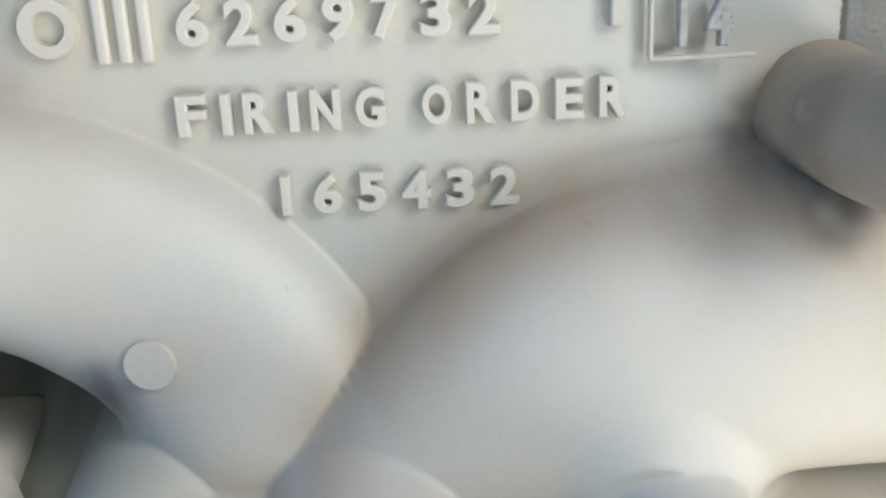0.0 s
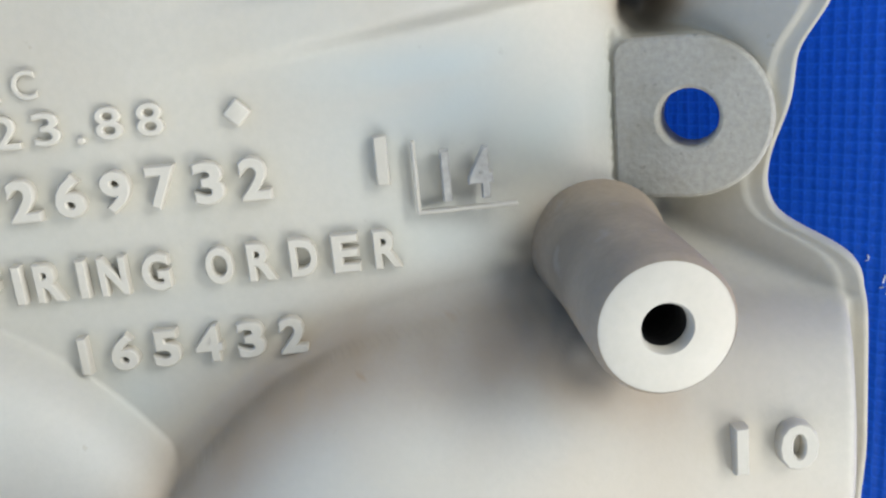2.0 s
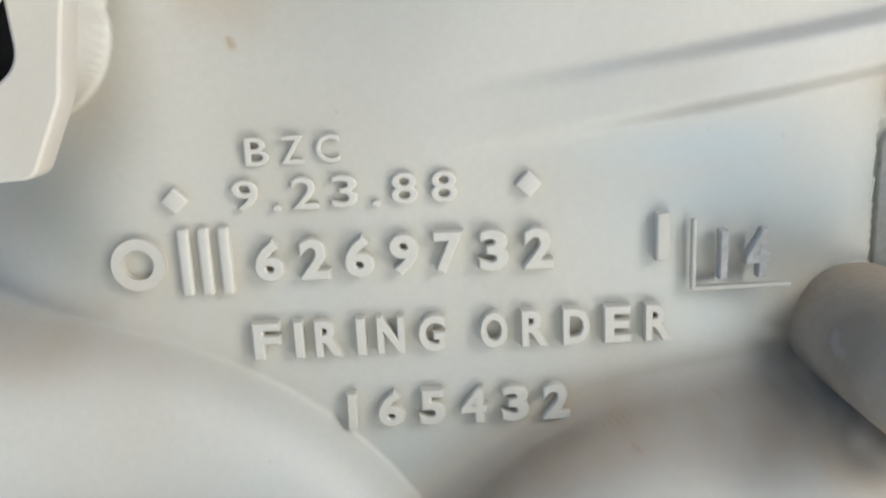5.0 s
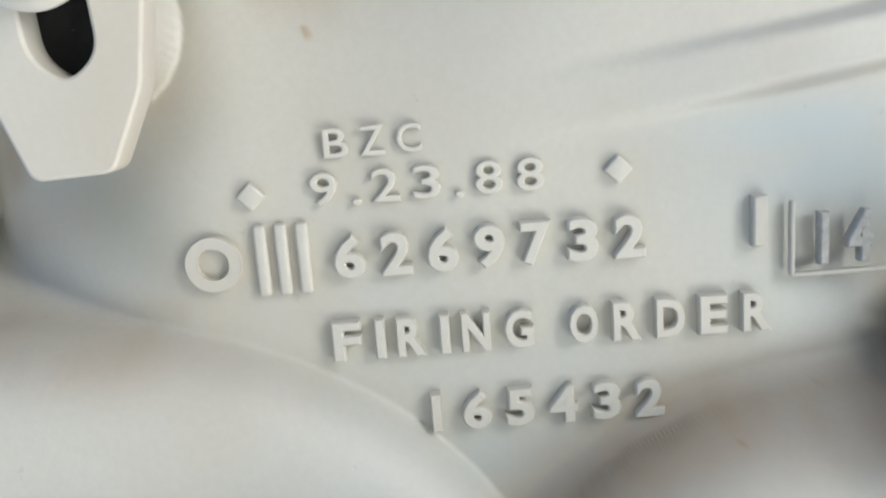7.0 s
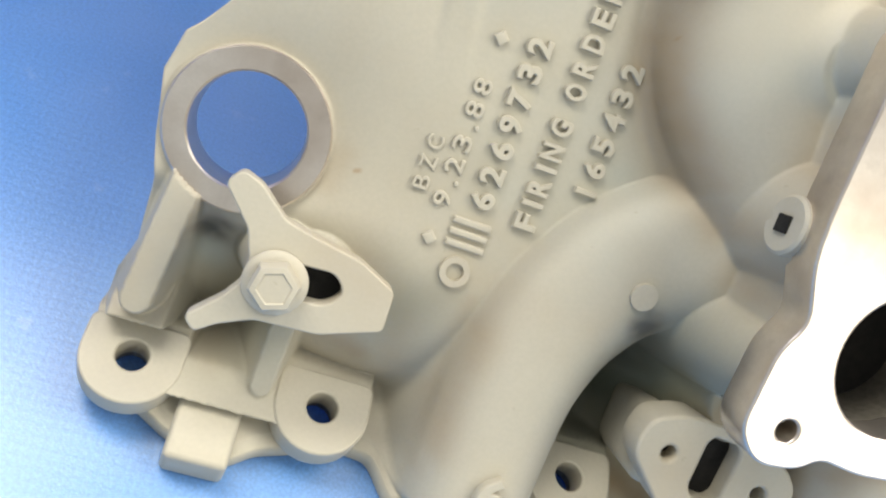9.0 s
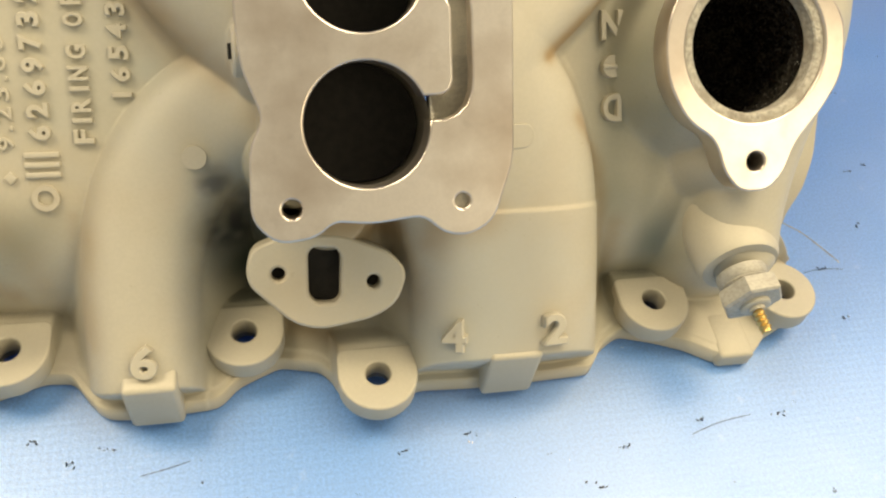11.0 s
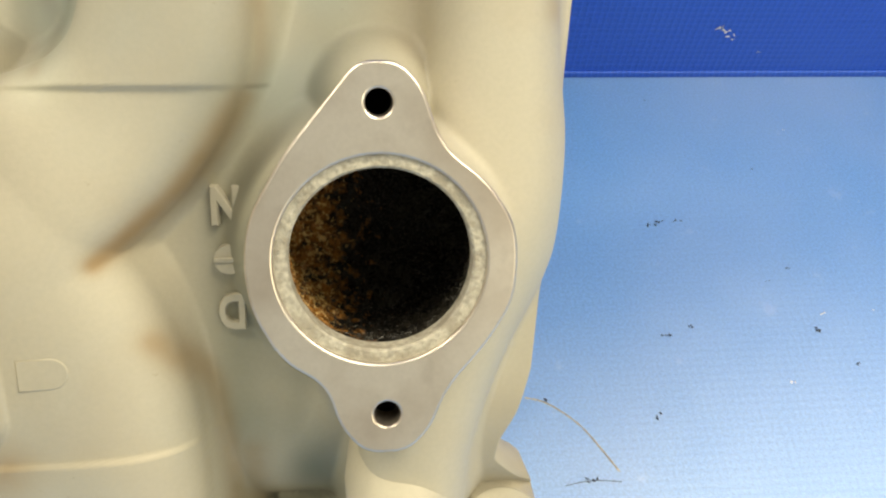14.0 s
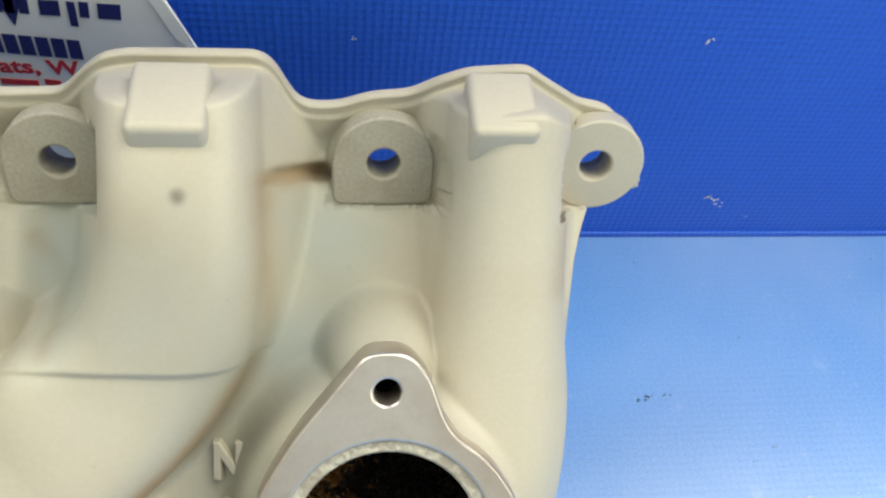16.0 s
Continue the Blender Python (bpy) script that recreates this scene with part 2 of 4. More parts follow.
def height(u, v, v_near, v_far):
    floor = 0.105 - 0.55 * smax(0.42 - v, 0 * v, 0.16) - 1.2 * smax(0.16 - v, 0 * v, 0.08) - 0.45 * smax(v - 1.72, 0 * v, 0.3)
    floor = floor - 0.10 * sstep(0.12, -0.34, u) * sstep(0.66, 0.5, v)
    near, far = -v - 0.13, v - 2.12
    h = smax(smax(floor, near, 0.05), far, 0.05)
    # the shallow rib by the distributor end
    h = h + 0.042 * np.exp(-(((u + 0.03 + 0.13 * (v - 1.42)) / 0.052) ** 6)) * sstep(1.05, 1.9, v)
    r = np.hypot(u + 0.487, v - 0.775)
    h = -smax(-h, -(0.03 + 0.35 * np.clip(r - 0.25, 0, None)), 0.06)
    h = h - 0.40 * np.exp(-(((u - 0.90) / 0.15) ** 4) - (((v - 0.34) / 0.24) ** 4))
    h = h - 0.07 * np.exp(-(((u - 1.96) / 0.13) ** 4) - (((v - 1.72) / 0.2) ** 4))
    runners = [
        runner(u, v, [(0.525, -0.3), (0.525, 0.1), (0.545, 0.36), (0.63, 0.60), (0.80, 0.80), (1.15, 0.97)], (0.213, 0.213, 0.222, 0.24, 0.258, 0.29), (0.27, 0.26, 0.25, 0.245, 0.255, 0.30), 2.8),
        runner(u, v, [(1.93, -0.3), (1.92, 0.3), (1.82, 0.72), (1.5, 1.0)], (0.385, 0.385, 0.42, 0.5), (0.30, 0.34, 0.40, 0.5), 3.2) - 0.012 * sstep(0.462, 0.474, v),
        runner(u, v, [(0.80, 2.4), (0.80, 1.75), (0.88, 1.42), (1.25, 1.15)], (0.27, 0.28, 0.30, 0.36), (0.36, 0.34, 0.35, 0.46), 2.2),
        runner(u, v, [(2.30, 2.4), (2.30, 1.75), (2.13, 1.40), (1.68, 1.12)], (0.205, 0.205, 0.25, 0.36), (0.39, 0.475, 0.36, 0.45), 4.0) - 0.012 * sstep(1.505, 1.493, v),
        runner(u, v, [(1.38, 2.4), (1.38, 1.6), (1.4, 1.2)], (0.25, 0.27, 0.3), (0.40, 0.42, 0.46)),
        runner(u, v, [(2.93, 0.24), (2.95, 0.45), (3.03, 0.8), (3.16, 1.25), (3.185, 1.7), (3.19, 2.4)], (0.17, 0.20, 0.28, 0.19, 0.175, 0.16), (0.33, 0.34, 0.35, 0.34, 0.36, 0.43)),
    ]
    for r in runners:
        h = smax(h, r, 0.055)
    h = smax(h, 0.275 - 1.7 * ((u - 1.04) ** 2 + 2.2 * (v - 0.84) ** 2), 0.10)
    h = smax(h, 0.38 - 1.1 * np.clip(np.hypot(u - 1.06, v - 1.52) - 0.12, 0, None), 0.07)
    # plenum under the carburettor, thermostat neck, foot of the tapped boss
    q = np.hypot(np.clip(np.abs(u - 1.42) - 0.30, 0, None), np.clip(np.abs(v - 1.08) - 0.46, 0, None)) - 0.07
    h = smax(h, 0.60 - 7.0 * np.clip(q, 0, None), 0.06)
    for lv, lr in ((1.07, 0.175), (0.67, 0.13), (1.56, 0.13)):
        h = smax(h, 0.56 - 7.0 * np.clip(np.hypot(u - 1.12, v - lv) - lr, 0, None), 0.05)
    # shoulder behind the exhaust gas pad
    h = smax(h, wall(u, v, (1.24, 0.50), (1.34, 0.64), 0.14, 0.28, 3.0), 0.05)
    r = np.hypot(u - 2.845, v - 1.045)
    h = smax(h, 0.40 - 2.4 * np.clip(r - 0.33, 0, None), 0.08)
    for tu, tv in ((2.845, 1.46), (2.85, 0.62)):
        h = smax(h, 0.38 - 2.6 * np.clip(np.hypot(u - tu, v - tv) - 0.085, 0, None), 0.06)
    r = np.hypot(u - 0.44, v - 1.90)
    h = smax(h, 0.16 - 4.0 * np.clip(r - 0.08, 0, None), 0.03)
    # clamp boss, arm, rib and pocket round the distributor end
    h = h - 0.14 * np.exp(-(((u + 0.43) / 0.13) ** 6) - (((v - 0.26) / 0.2) ** 6))
    h = smax(h, 0.225 - 9 * np.clip(np.hypot(u + 0.17, v - 0.42) - 0.115, 0, None), 0.02)
    h = smax(h, wall(u, v, (-0.28, 0.44), (-0.20, 0.42), 0.09, 0.20, 6.0), 0.03)
    h = smax(h, wall(u, v, (-0.60, 0.60), (-0.645, 0.2), 0.045, 0.09, 5.0), 0.03)
    h = smax(h, wall(u, v, (-0.20, 0.36), (-0.21, 0.02), 0.035, 0.03, 4.0), 0.04)
    d = np.hypot(np.clip(np.abs(u + 0.635) - 0.085, 0, None), np.clip(np.abs(v - 0.17) - 0.06, 0, None))
    h = smax(h, -v + 0.14 - 6 * d, 0.02)
    # the rim drops to a thin lip along both flanges
    h = -smax(-h, -(near + 3.3 * np.clip(v - v_near - 0.03, 0, None)), 0.03)
    h = -smax(-h, -(far + 3.7 * np.clip(v_far - v - 0.025, 0, None)), 0.04)
    d = np.hypot(np.clip(np.abs(u + 0.30) - 0.30, 0, None), np.clip(np.abs(v + 0.02) - 0.05, 0, None))
    h = smax(h, -v + 0.0 - 5 * d, 0.02)
    for bu, bv in BOLTS_NEAR:
        d = np.where(v < bv, np.hypot(u - bu, (v - bv) * 1.3), np.maximum(np.abs(u - bu), (v - bv) * 1.55))
        d = np.hypot(u - bu, v - bv) if bu > 3 else d
        pad = -v - 0.012 + (0.02 if bv < -0.1 else 0.0)
        h = np.maximum(h, pad - 6 * np.clip(d - (0.150 if bu < 3 else 0.118), 0, None))
    for bu, bv in BOLTS_FAR:
        d = np.where(v > bv, np.hypot(u - bu, (v - bv) * 1.1), np.maximum(np.abs(u - bu), (bv - v) * 1.3))
        pad = 0.45 * (v - bv) + 0.045
        d = np.clip(d - 0.150, 0, None)
        h = np.where(d < 0.02, np.minimum(h, pad + 0.0 * d), h)
        h = np.maximum(h, pad - 6 * d)
    # distributor neck
    r = np.hypot(u + 0.487, v - 0.775)
    h = smax(h, 0.035 - 3.2 * np.clip(r - 0.24, 0, None), 0.03)
    h = np.where(r < 0.235, np.minimum(h, 0.035), h)
    # cast slots and pits by the far bolts
    h = h - 0.09 * np.exp(-((np.hypot(u - 0.0, v - 2.03) / 0.05) ** 4))
    h = h - 0.07 * np.exp(-(((u - 2.61) / 0.075) ** 6) - (((v - 1.992) / 0.022) ** 4))
    return h


def stains_and_shade(u, v, w):
    """Brown staining, grey-green, dark and blue-grey amounts over the casting; dark mostly paints shade in hollows."""
    wob = np.array([noise.noise((a * 5, b * 5, 3.0)) for a, b in zip(u.ravel(), v.ravel())]).reshape(u.shape)
    fine = np.array([noise.noise((a * 22, b * 22, 7.0)) for a, b in zip(u.ravel(), v.ravel())]).reshape(u.shape)
    brown = np.zeros(u.shape)
    for pts, half, amount in (
        ([(0.80, 1.08), (0.64, 1.25), (0.55, 1.45), (0.53, 1.70)], 0.075, 0.75),
        ([(0.34, 0.05), (0.34, 0.25), (0.36, 0.42)], 0.06, 0.45),
        ([(1.60, 0.36), (1.66, 0.43), (1.80, 0.46)], 0.08, 0.7),
        ([(1.15, 0.42), (1.30, 0.45), (1.48, 0.40)], 0.07, 0.85),
        ([(1.0, -0.03), (1.12, -0.02), (1.22, -0.05)], 0.05, 0.7),
        ([(-0.40, 0.10), (-0.36, 0.30)], 0.08, 0.5),
        ([(0.52, 1.74), (0.60, 1.80), (0.62, 1.92)], 0.06, 0.6),
        ([(-0.22, 0.70), (-0.20, 0.80)], 0.04, 0.3),
        ([(1.70, 1.3), (1.72, 1.45), (1.85, 1.60)], 0.05, 0.4),
        ([(2.47, 1.47), (2.34, 1.28), (2.20, 1.14), (2.07, 1.03)], 0.030, 0.95),
        ([(1.95, 1.55), (1.93, 1.70), (1.86, 1.80)], 0.03, 0.7),
        ([(2.52, 2.0), (2.52, 1.6), (2.47, 1.48)], 0.025, 0.55),
        ([(2.38, 0.0), (2.37, 0.4), (2.33, 0.62), (2.20, 0.80)], 0.035, 0.75),
        ([(2.42, 0.02), (2.43, 0.35)], 0.05, 0.8),
        ([(0.55, 1.72), (0.47, 1.76), (0.38, 1.80)], 0.06, 0.6),
        ([(0.86, 0.62), (0.88, 0.55), (0.86, 0.45)], 0.04, 0.5),
        ([(-0.05, 0.5), (0.10, 0.40), (0.15, 0.25)], 0.07, 0.35),
        ([(1.0, 1.35), (1.02, 1.12), (1.0, 0.85)], 0.06, 0.5),
        ([(0.31, 0.5), (0.30, 0.1), (0.32, -0.05)], 0.03, 0.25),
        ([(1.55, 0.1), (1.56, 0.4)], 0.07, 0.45),
        ([(0.78, 1.1), (0.90, 0.98)], 0.07, 0.5),
        ([(2.53, 1.99), (2.69, 1.99)], 0.03, 0.95),
        ([(-0.1, 0.25), (0.05, 0.2)], 0.05, 0.5),
        ([(3.33, 1.7), (3.35, 1.85)], 0.04, 0.4),
        ([(0.512, 1.60), (0.512, 1.625)], 0.006, 1.0),
        ([(0.568, 1.438), (0.572, 1.448)], 0.007, 1.0),
        ([(-0.155, 0.767), (-0.143, 0.772)], 0.007, 1.0),
        ([(-0.03, 2.0), (-0.02, 2.06)], 0.06, 0.9),
        ([(1.6, 0.5), (1.75, 0.42)], 0.05, 0.4),
        ([(2.30, -0.1), (2.34, 0.05)], 0.04, 0.35),
    ):
        r, _ = along(u, v, smooth_line(pts))
        brown = np.maximum(brown, amount * np.exp(-(r / half) ** 2) * np.clip(0.9 + 0.45 * wob + 0.12 * fine, 0, 1.15))
    brown = np.maximum(brown, 0.18 * np.clip(wob - 0.15, 0, 1))
    grey = np.zeros(u.shape)
    # the recess at (0.95, 0.35) is greyed for overhang shade as well as staining
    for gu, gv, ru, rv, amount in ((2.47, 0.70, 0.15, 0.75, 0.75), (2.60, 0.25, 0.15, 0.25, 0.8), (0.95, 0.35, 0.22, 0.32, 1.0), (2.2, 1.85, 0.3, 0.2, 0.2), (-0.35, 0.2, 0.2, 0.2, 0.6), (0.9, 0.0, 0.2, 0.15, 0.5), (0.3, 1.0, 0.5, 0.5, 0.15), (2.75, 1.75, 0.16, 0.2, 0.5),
                                   (1.95, 1.7, 0.12, 0.2, 0.5), (0.10, 0.40, 0.22, 0.2, 0.45), (1.6, 1.75, 0.2, 0.2, 0.4), (0.2, 1.78, 0.16, 0.12, 0.5), (1.94, 2.0, 0.16, 0.13, 1.0), (2.85, 2.0, 0.15, 0.13, 1.0), (0.19, 2.05, 0.15, 0.13, 0.8)):
        grey = np.maximum(grey, amount * np.exp(-((u - gu) / ru) ** 2 - ((v - gv) / rv) ** 2) * np.clip(0.85 + 0.6 * wob, 0, 1.2))
    grey = np.maximum(grey, np.exp(-((u - 2.49) / 0.145) ** 4 - ((v - 0.62) / 0.74) ** 4) * np.clip(0.55 + 0.5 * wob, 0, 1))
    dark = np.zeros(u.shape)
    # spots in recesses, pit and boss foot paint shade, with some smudge and soot
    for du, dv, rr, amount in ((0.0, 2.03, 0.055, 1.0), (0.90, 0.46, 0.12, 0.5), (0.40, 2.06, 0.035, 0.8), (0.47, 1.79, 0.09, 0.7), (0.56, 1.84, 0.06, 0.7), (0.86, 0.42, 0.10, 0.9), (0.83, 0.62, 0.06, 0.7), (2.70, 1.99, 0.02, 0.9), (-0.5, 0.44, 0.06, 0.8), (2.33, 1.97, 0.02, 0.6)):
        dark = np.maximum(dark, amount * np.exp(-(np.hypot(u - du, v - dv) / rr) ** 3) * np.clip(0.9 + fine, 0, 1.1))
    cyan = np.zeros(u.shape)
    for cu, cv, ru, rv, amount in ((0.16, 1.72, 0.10, 0.20, 0.55), (0.07, 1.62, 0.05, 0.2, 0.5), (0.40, 1.62, 0.10, 0.14, 0.4), (0.95, 1.45, 0.2, 0.2, 0.4), (0.62, 1.02, 0.06, 0.06, 0.3),
                                   (1.95, 1.72, 0.12, 0.2, 0.6), (2.72, 1.80, 0.12, 0.12, 0.45), (2.60, 1.50, 0.16, 0.14, 0.4), (-0.5, 0.34, 0.08, 0.06, 0.5)):
        cyan = np.maximum(cyan, amount * np.exp(-((u - cu) / ru) ** 2 - ((v - cv) / rv) ** 2) * np.clip(0.9 + 0.8 * wob, 0, 1.2))
    return np.stack([np.clip(brown, 0, 1), np.clip(grey, 0, 1), np.clip(dark, 0, 1), np.clip(cyan, 0, 1)], -1)


def surface(u, v):
    """Height and slopes of the casting at a place."""
    def h(a, b):
        vn = S * (np.interp(a, NEAR_U, NEAR_Y) - 0.04)
        vf = ((np.interp(a, FAR_U, FAR_Z) - 0.193) / S + 2.12) / 2
        return float(height(np.array([a]), np.array([b]), np.array([vn]), np.array([vf]))[0])
    e = 0.03
    return h(u, v), (h(u + e, v) - h(u - e, v)) / (2 * e), (h(u, v + e) - h(u, v - e)) / (2 * e)


def to_m(u, v, w):
    return np.stack([u * DM, v * DM, w * DM], -1)


def build_casting(parent):
    nu, nv = 620, 360
    s, t = np.meshgrid(np.linspace(0, 1, nu), np.linspace(0, 1, nv))
    v0 = -0.12 + 2.30 * t
    u = np.interp(v0, LEFT_V, LEFT_U) * (1 - s) + np.interp(v0, RIGHT_V, RIGHT_U) * s
    v_near = S * (np.interp(u, NEAR_U, NEAR_Y) - 0.04)
    v_far = ((np.interp(u, FAR_U, FAR_Z) - 0.193) / S + 2.12) / 2
    v = v_near + (v_far - v_near) * t
    w = height(u, v, v_near, v_far)
    verts = to_m(u, v, w).reshape(-1, 3)
    keep = np.ones(u.shape, bool)
    for bolts, lean in ((BOLTS_NEAR, 1.41), (BOLTS_FAR, 1.1)):
        for bu, bv in bolts:
            keep &= np.hypot(u - bu, (v - bv) * lean) > 0.066
    keep &= np.hypot(u + 0.487, v - 0.775) > 0.185
    for tu, tv in ((2.85, 0.615), (2.84, 1.462)):
        keep &= np.hypot(u - tu, v - tv) > 0.055
    keep &= np.hypot(u - 2.845, v - 1.045) > 0.26
    for bv in (0.81, 1.305):
        keep &= np.hypot(u - 1.357, v - bv) > 0.225
    idx = np.arange(nu * nv).reshape(nv, nu)
    q = np.stack([idx[:-1, :-1], idx[:-1, 1:], idx[1:, 1:], idx[1:, :-1]], -1)
    ok = keep[:-1, :-1] & keep[:-1, 1:] & keep[1:, 1:] & keep[1:, :-1]
    faces = q[ok].tolist()
    # skirt round the edge
    ring = np.concatenate([idx[0, :], idx[1:, -1], idx[-1, -2::-1], idx[-2:0:-1, 0]])
    verts = verts.tolist()
    low = []
    for k, i in enumerate(ring):
        x, y, z = verts[i]
        row = i // nu
        if row == 0:
            drop = min((y + z) / 2 + ORIGIN.z * S, 0.0062)
            p = (x, y - drop, z - drop)
        elif row == nv - 1:
            p = (x, y + 0.002, z - 0.004)
        else:
            p = (x, y, z - 0.03)
        low.append(len(verts))
        verts.append(p)
    n = len(ring)
    for k in range(n):
        a, b = ring[k], ring[(k + 1) % n]
        faces.append((int(b), int(a), low[k], low[(k + 1) % n]))
    ob = mesh_part("casting", verts, faces, STAINED_SHADED, parent)
    layer = ob.data.color_attributes.new("stain_and_shade", "FLOAT_COLOR", "POINT")
    cols = np.zeros((len(verts), 4), np.float32)
    cols[:nu * nv] = stains_and_shade(u, v, w).reshape(-1, 4)
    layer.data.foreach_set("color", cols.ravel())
    return ob


def ring_part(name, c, r_in, r_out, depth, mat, parent, axis=None, n=48, skirt=0.03):
    """A flat ring with an inner wall, in the parent's frame; axis: way of the wall."""
    a = Vector(axis or (0, 0, 1)).normalized()
    x = a.orthogonal().normalized()
    y = a.cross(x)
    c = Vector(c) * DM
    verts, faces = [], []
    for r, d in ((r_out, skirt), (r_out, 0.006), (r_out - 0.006, 0), (r_in + 0.006, 0), (r_in, 0.006), (r_in, depth)):
        for k in range(n):
            f = 2 * math.pi * k / n
            verts.append(c + (x * math.cos(f) + y * math.sin(f)) * r * DM - a * d * DM)
    for row in range(5):
        for k in range(n):
            j = (k + 1) % n
            faces.append((row * n + k, row * n + j, (row + 1) * n + j, (row + 1) * n + k))
    ob = mesh_part(name, verts, [f[::-1] for f in faces], mat, parent)
    ob.data.set_sharp_from_angle(angle=radians(30))
    return ob


def plate(name, outline, holes, w0, w1, mat, parent, edge=0.008):
    """A flat plate in the parent's frame with round or slotted openings through it."""
    crv = bpy.data.curves.new(name, "CURVE")
    crv.dimensions, crv.fill_mode = "2D", "BOTH"
    crv.extrude, crv.bevel_depth, crv.bevel_resolution = (w1 - w0) / 2 * DM - edge * DM, edge * DM, 2
    for pts in [outline] + holes:
        sp = crv.splines.new("POLY")
        sp.points.add(len(pts) - 1)
        for p, (a, b) in zip(sp.points, pts):
            p.co = (a * DM, b * DM, 0, 1)
        sp.use_cyclic_u = True
    tmp = bpy.data.objects.new(name, crv)
    scene.collection.objects.link(tmp)
    me = bpy.data.meshes.new_from_object(tmp.evaluated_get(bpy.context.evaluated_depsgraph_get()))
    bpy.data.objects.remove(tmp)
    bpy.data.curves.remove(crv)
    me.name = name
    me.transform(Matrix.Translation((0, 0, (w0 + w1) / 2 * DM)))
    me.materials.clear()
    me.materials.append(mat)
    ob = new(name, me)
    ob.parent = parent
    return ob


def circle(u, v, r, n=56):
    return [(u + r * math.cos(2 * math.pi * k / n), v + r * math.sin(2 * math.pi * k / n)) for k in range(n)]


def rounded(pts, r=0.05, n=6):
    """The polygon with its corners rounded."""
    out = []
    m = len(pts)
    for i in range(m):
        a, b, c = Vector(pts[i - 1]), Vector(pts[i]), Vector(pts[(i + 1) % m])
        k = min(r, (a - b).length * 0.45, (c - b).length * 0.45)
        p, q = b + (a - b).normalized() * k, b + (c - b).normalized() * k
        for j in range(n + 1):
            t = j / n
            out.append(tuple(p * (1 - t) ** 2 + b * 2 * t * (1 - t) + q * t * t))
    return out


def lathe(name, profile, at, axis, mat, parent, n=40, start=None, label="", cap=True):
    """Turned shape: profile of (radius, distance along axis), in dm, in the parent's frame."""
    a = Vector(axis).normalized()
    x = (Vector(start) if start else a.orthogonal()).normalized()
    y = a.cross(x)
    c = Vector(at) * DM
    verts = [c + ((x * math.cos(2 * math.pi * k / n) + y * math.sin(2 * math.pi * k / n)) * r + a * d) * DM for r, d in profile for k in range(n)]
    faces = [(i * n + k, i * n + (k + 1) % n, (i + 1) * n + (k + 1) % n, (i + 1) * n + k) for i in range(len(profile) - 1) for k in range(n)]
    if cap and profile[-1][0] > 0.0005:
        faces.append(tuple((len(profile) - 1) * n + k for k in range(n)))
    ob = mesh_part(name, verts, faces, mat, parent, True, label)
    ob.data.set_sharp_from_angle(angle=radians(35))
    return ob


def block(name, size, m, mat, parent, bevel=0.02, taper=1.0, label=""):
    """A bevelled block in dm; taper: how its top shrinks."""
    bm = bmesh.new()
    bmesh.ops.create_cube(bm, size=1.0)
    for v in bm.verts:
        k = taper if v.co.z > 0 else 1.0
        v.co = Vector((v.co.x * size[0] * k, v.co.y * size[1] * k, v.co.z * size[2])) * DM
    bmesh.ops.bevel(bm, geom=bm.edges[:], offset=bevel * DM, segments=3, profile=0.5, affect="EDGES")
    me = bpy.data.meshes.new(name)
    bm.to_mesh(me)
    bm.free()
    me.polygons.foreach_set("use_smooth", [True] * len(me.polygons))
    me.materials.append(mat)
    ob = new(name, me)
    ob.parent = parent
    ob.matrix_basis = m
    if label:
        ob["label"] = label
    return ob


def glyph(ch, bold, shear=0.0):
    crv = bpy.data.curves.new("glyph", "FONT")
    crv.body, crv.extrude, crv.offset, crv.shear, crv.resolution_u = ch, 0.04, bold - 0.02, shear, 3
    crv.bevel_depth, crv.bevel_resolution = 0.03, 1
    tmp = bpy.data.objects.new("glyph", crv)
    scene.collection.objects.link(tmp)
    me = bpy.data.meshes.new_from_object(tmp.evaluated_get(bpy.context.evaluated_depsgraph_get()))
    bpy.data.objects.remove(tmp)
    bpy.data.curves.remove(crv)
    co = np.array([v.co for v in me.vertices])
    faces = [tuple(p.vertices) for p in me.polygons]
    bpy.data.meshes.remove(me)
    return co - [co[:, 0].min(), co[:, 1].min() if ch not in ".," else 0.0, 0.0], faces


def lettering(name, text, m, pitch, cap, mat, parent, depth=0.015, bold=0.040, label=""):
    """Raised characters: pitch and cap height in dm, from the lower left corner at m."""
    verts, faces, run = [], [], 0.0
    for ch in text:
        if ch != " ":
            co, fs = glyph(ch, bold)
            wide = pitch * (0.24 if ch in "I1." else 0.68)
            top = co[:, 1].max() if ch != "." else 0.74
            p = co * [wide / co[:, 0].max(), cap / top, depth / 0.08]
            base = len(verts)
            verts += [tuple(a * DM for a in (x + run, y, z)) for x, y, z in p]
            faces += [tuple(base + k for k in f) for f in fs]
        run += pitch * {"I": 0.5, " ": 0.5, "1": 0.72, ".": 0.5}.get(ch, 1.0)
    ob = mesh_part(name, verts, faces, mat, parent, True, label)
    ob.data.set_sharp_from_angle(angle=radians(50))
    ob.matrix_basis = m
    return ob


def cast_at(u, v, w, x=(0, 1, 0), y=(-1, 0, 0)):
    """A pose on the casting: x and y are the ways of reading and up."""
    x, y = Vector(x).normalized(), Vector(y).normalized()
    z = x.cross(y).normalized()
    y = z.cross(x)
    return Matrix(((x.x, y.x, z.x, u * DM), (x.y, y.y, z.y, v * DM), (x.z, y.z, z.z, w * DM), (0, 0, 0, 1)))


